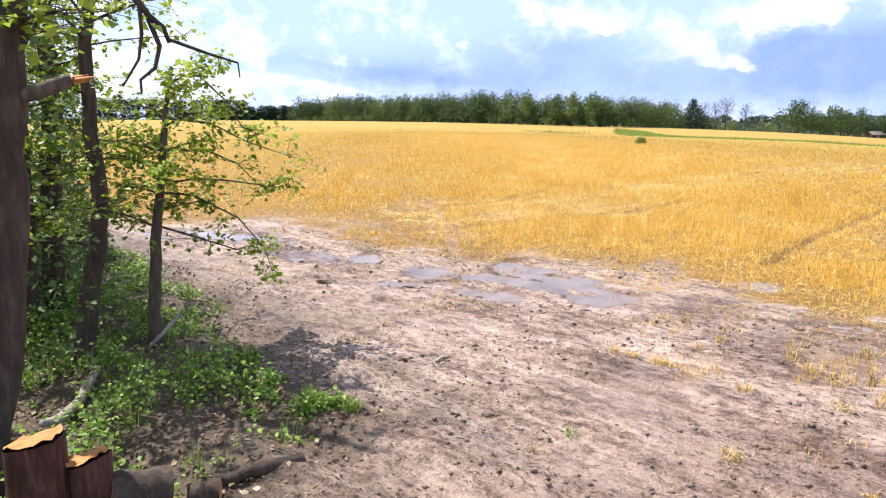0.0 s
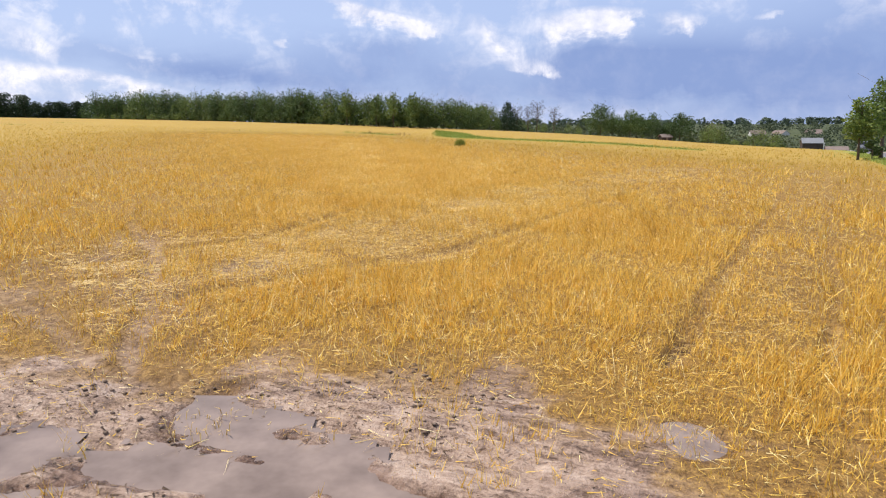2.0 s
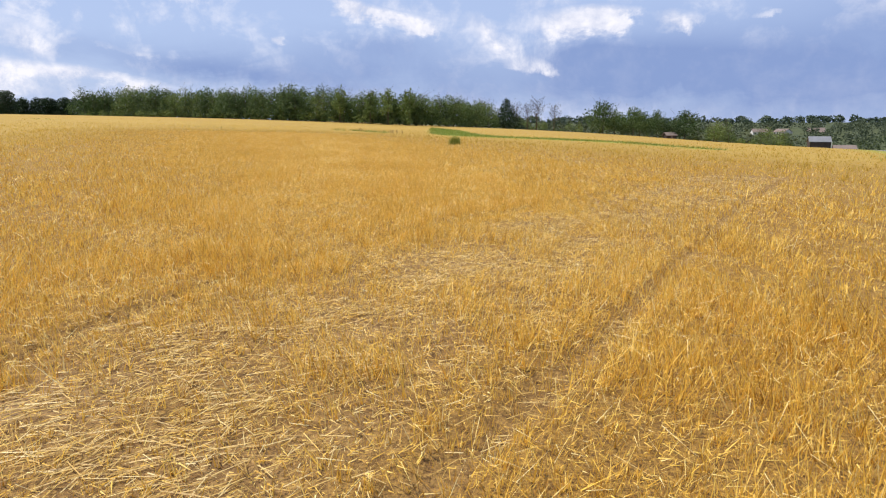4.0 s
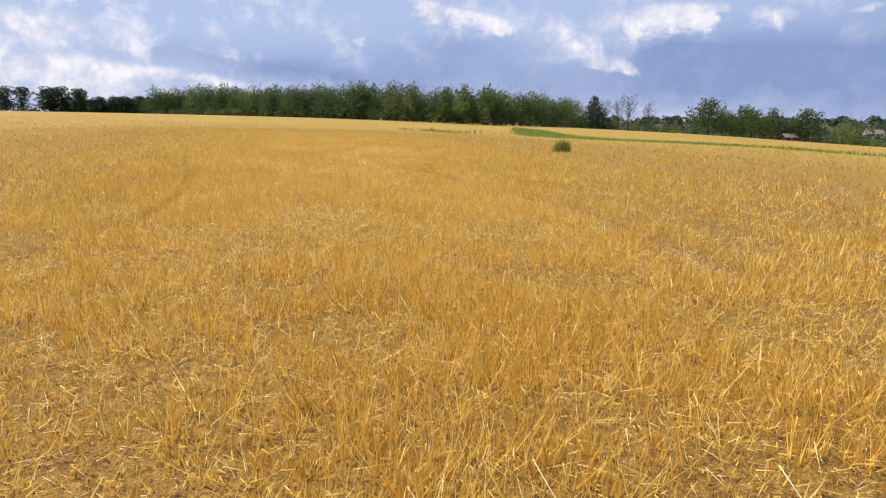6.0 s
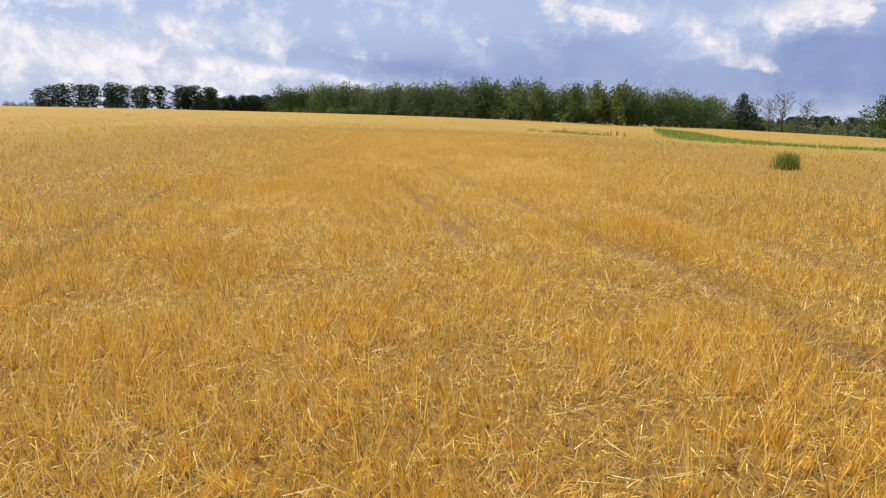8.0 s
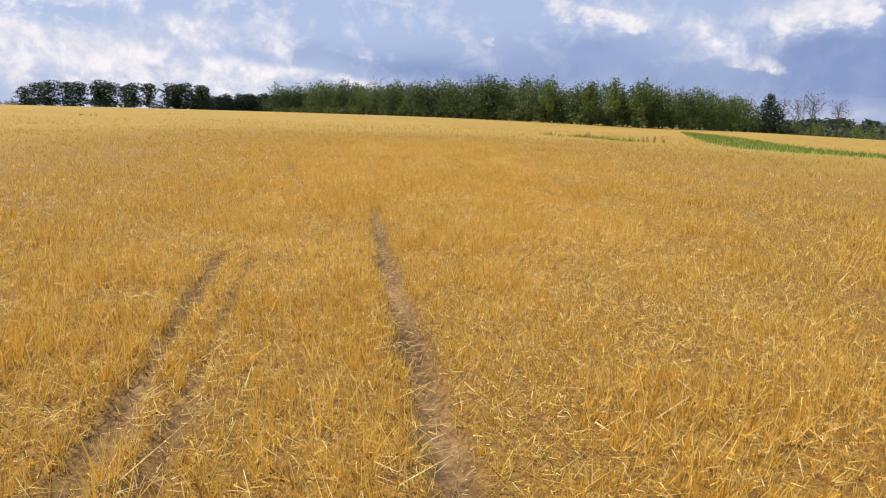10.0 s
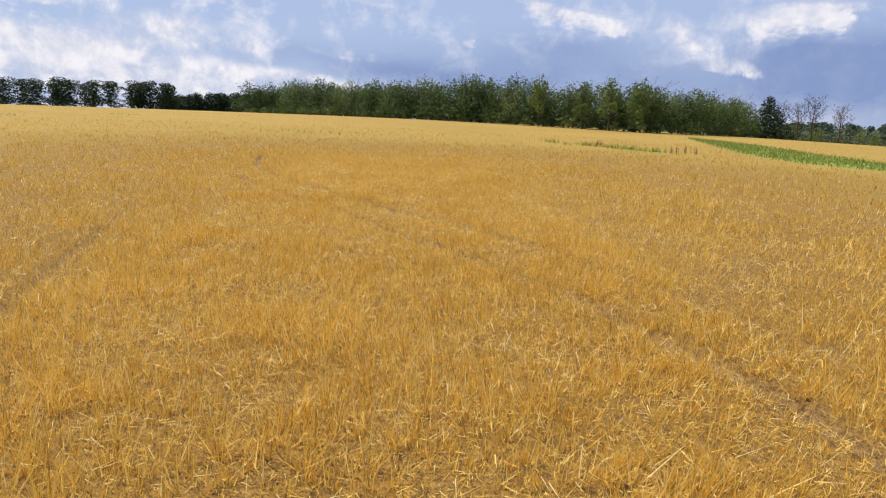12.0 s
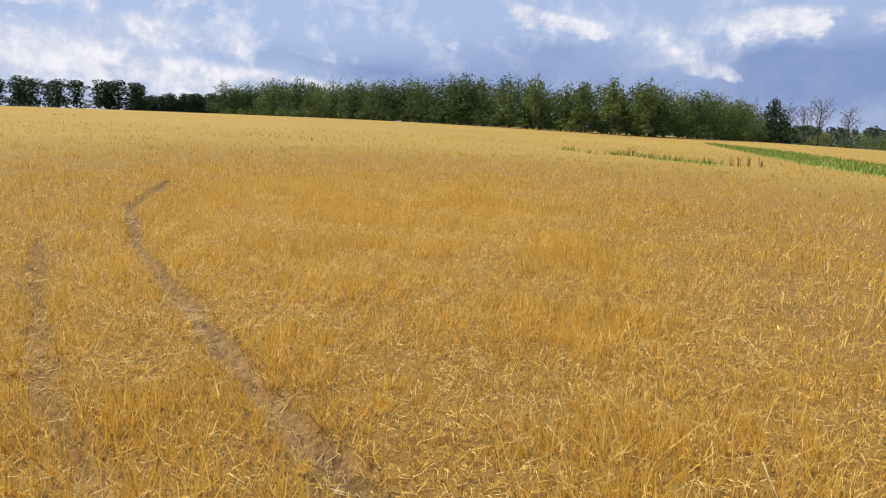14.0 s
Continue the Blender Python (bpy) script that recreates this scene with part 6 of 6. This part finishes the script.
def car(x, y, turn, paint, label):
    ob = thing("car", Matrix.Translation((x, y, float(land(x, y)) + 0.06)) @ Matrix.Rotation(radians(turn), 4, "Z"), label, "car")
    side = [(-2.2, 0.35), (-2.25, 0.75), (-2.1, 0.95), (-1.3, 1.0), (-0.75, 1.42), (0.75, 1.46), (1.55, 1.02), (2.15, 0.95), (2.25, 0.6), (2.2, 0.32)]
    bm = bmesh.new()
    rows_ = []
    for yy, inset in ((-0.88, 0.0), (-0.80, 0.04), (0.80, 0.04), (0.88, 0.0)):
        rows_.append([bm.verts.new((px * (0.985 if abs(yy) > 0.85 else 1), yy * (0.80 if pz > 1.1 else 1), pz)) for px, pz in side])
    m = len(side)
    for r0, r1 in zip(rows_, rows_[1:]):
        for i in range(m):
            bm.faces.new((r0[i], r0[(i + 1) % m], r1[(i + 1) % m], r1[i]))
    bm.faces.new(rows_[0][::-1])
    bm.faces.new(rows_[-1])
    bmesh.ops.recalc_face_normals(bm, faces=bm.faces)
    body = part("body", bm, paint, ob)
    for x0, z0, x1, z1 in ((-1.24, 1.03, -0.80, 1.38), (1.46, 1.06, 0.84, 1.42)):
        bm = bmesh.new()
        o = 0.02 if x0 > 0 else -0.02
        bm.faces.new([bm.verts.new(p) for p in ((x0 + o, -0.68, z0 + 0.02), (x0 + o, 0.68, z0 + 0.02), (x1 + o, 0.6, z1 + 0.02), (x1 + o, -0.6, z1 + 0.02))])
        bmesh.ops.solidify(bm, geom=bm.faces[:], thickness=0.01)
        part("windscreen", bm, PANE, body)
    for px in (-1.38, 1.38):
        for py in (-0.82, 0.82):
            bm = bmesh.new()
            bmesh.ops.create_cone(bm, cap_ends=True, segments=18, radius1=0.32, radius2=0.32, depth=0.2, matrix=Matrix.Translation((px, py, 0.32)) @ Matrix.Rotation(math.pi / 2, 4, "X"))
            wheel_ = part("wheel", bm, RUBBER, ob)
            bm = bmesh.new()
            bmesh.ops.create_cone(bm, cap_ends=True, segments=14, radius1=0.19, radius2=0.17, depth=0.23, matrix=Matrix.Translation((px, py, 0.32)) @ Matrix.Rotation(math.pi / 2, 4, "X"))
            part("rim", bm, CHROME, wheel_)
    for py in (-0.6, 0.6):
        bm = bmesh.new()
        box(bm, -2.28, py - 0.18, 0.66, -2.2, py + 0.18, 0.80)
        part("headlight", bm, CHROME, body)
    return ob


car(62.0, 106.5, 62, CAR_PAINT, "dark grey car standing on the country road")


def sign(x, y, h, mat, label, turn):
    ob = thing("road_sign", Matrix.Translation((x, y, float(land(x, y)))) @ Matrix.Rotation(radians(turn), 4, "Z"), label, "road sign")
    bm = bmesh.new()
    tube(bm, [(0, 0, -0.1), (0, 0, h)], [0.04, 0.04], 8)
    part("post", bm, BOARDS, ob)
    bm = bmesh.new()
    box(bm, -0.4, -0.075, h - 0.75, 0.4, -0.045, h + 0.05)
    part("panel", bm, mat, ob)
    return ob


sign(46.8, 76.5, 1.9, PAINT_WHITE, "white road sign on a dark post", 30)
sign(48.6, 78.0, 1.9, PAINT_WHITE, "white road sign on a dark post", 30)
ORANGE = surface("orange_sign", [(0.3, (0.65, 0.18, 0.03)), (0.7, (0.78, 0.26, 0.05))], 8, 0.6, 0.1, 0.002)
sign(47.5, 72.0, 1.6, ORANGE, "orange warning sign beside the road", 30)
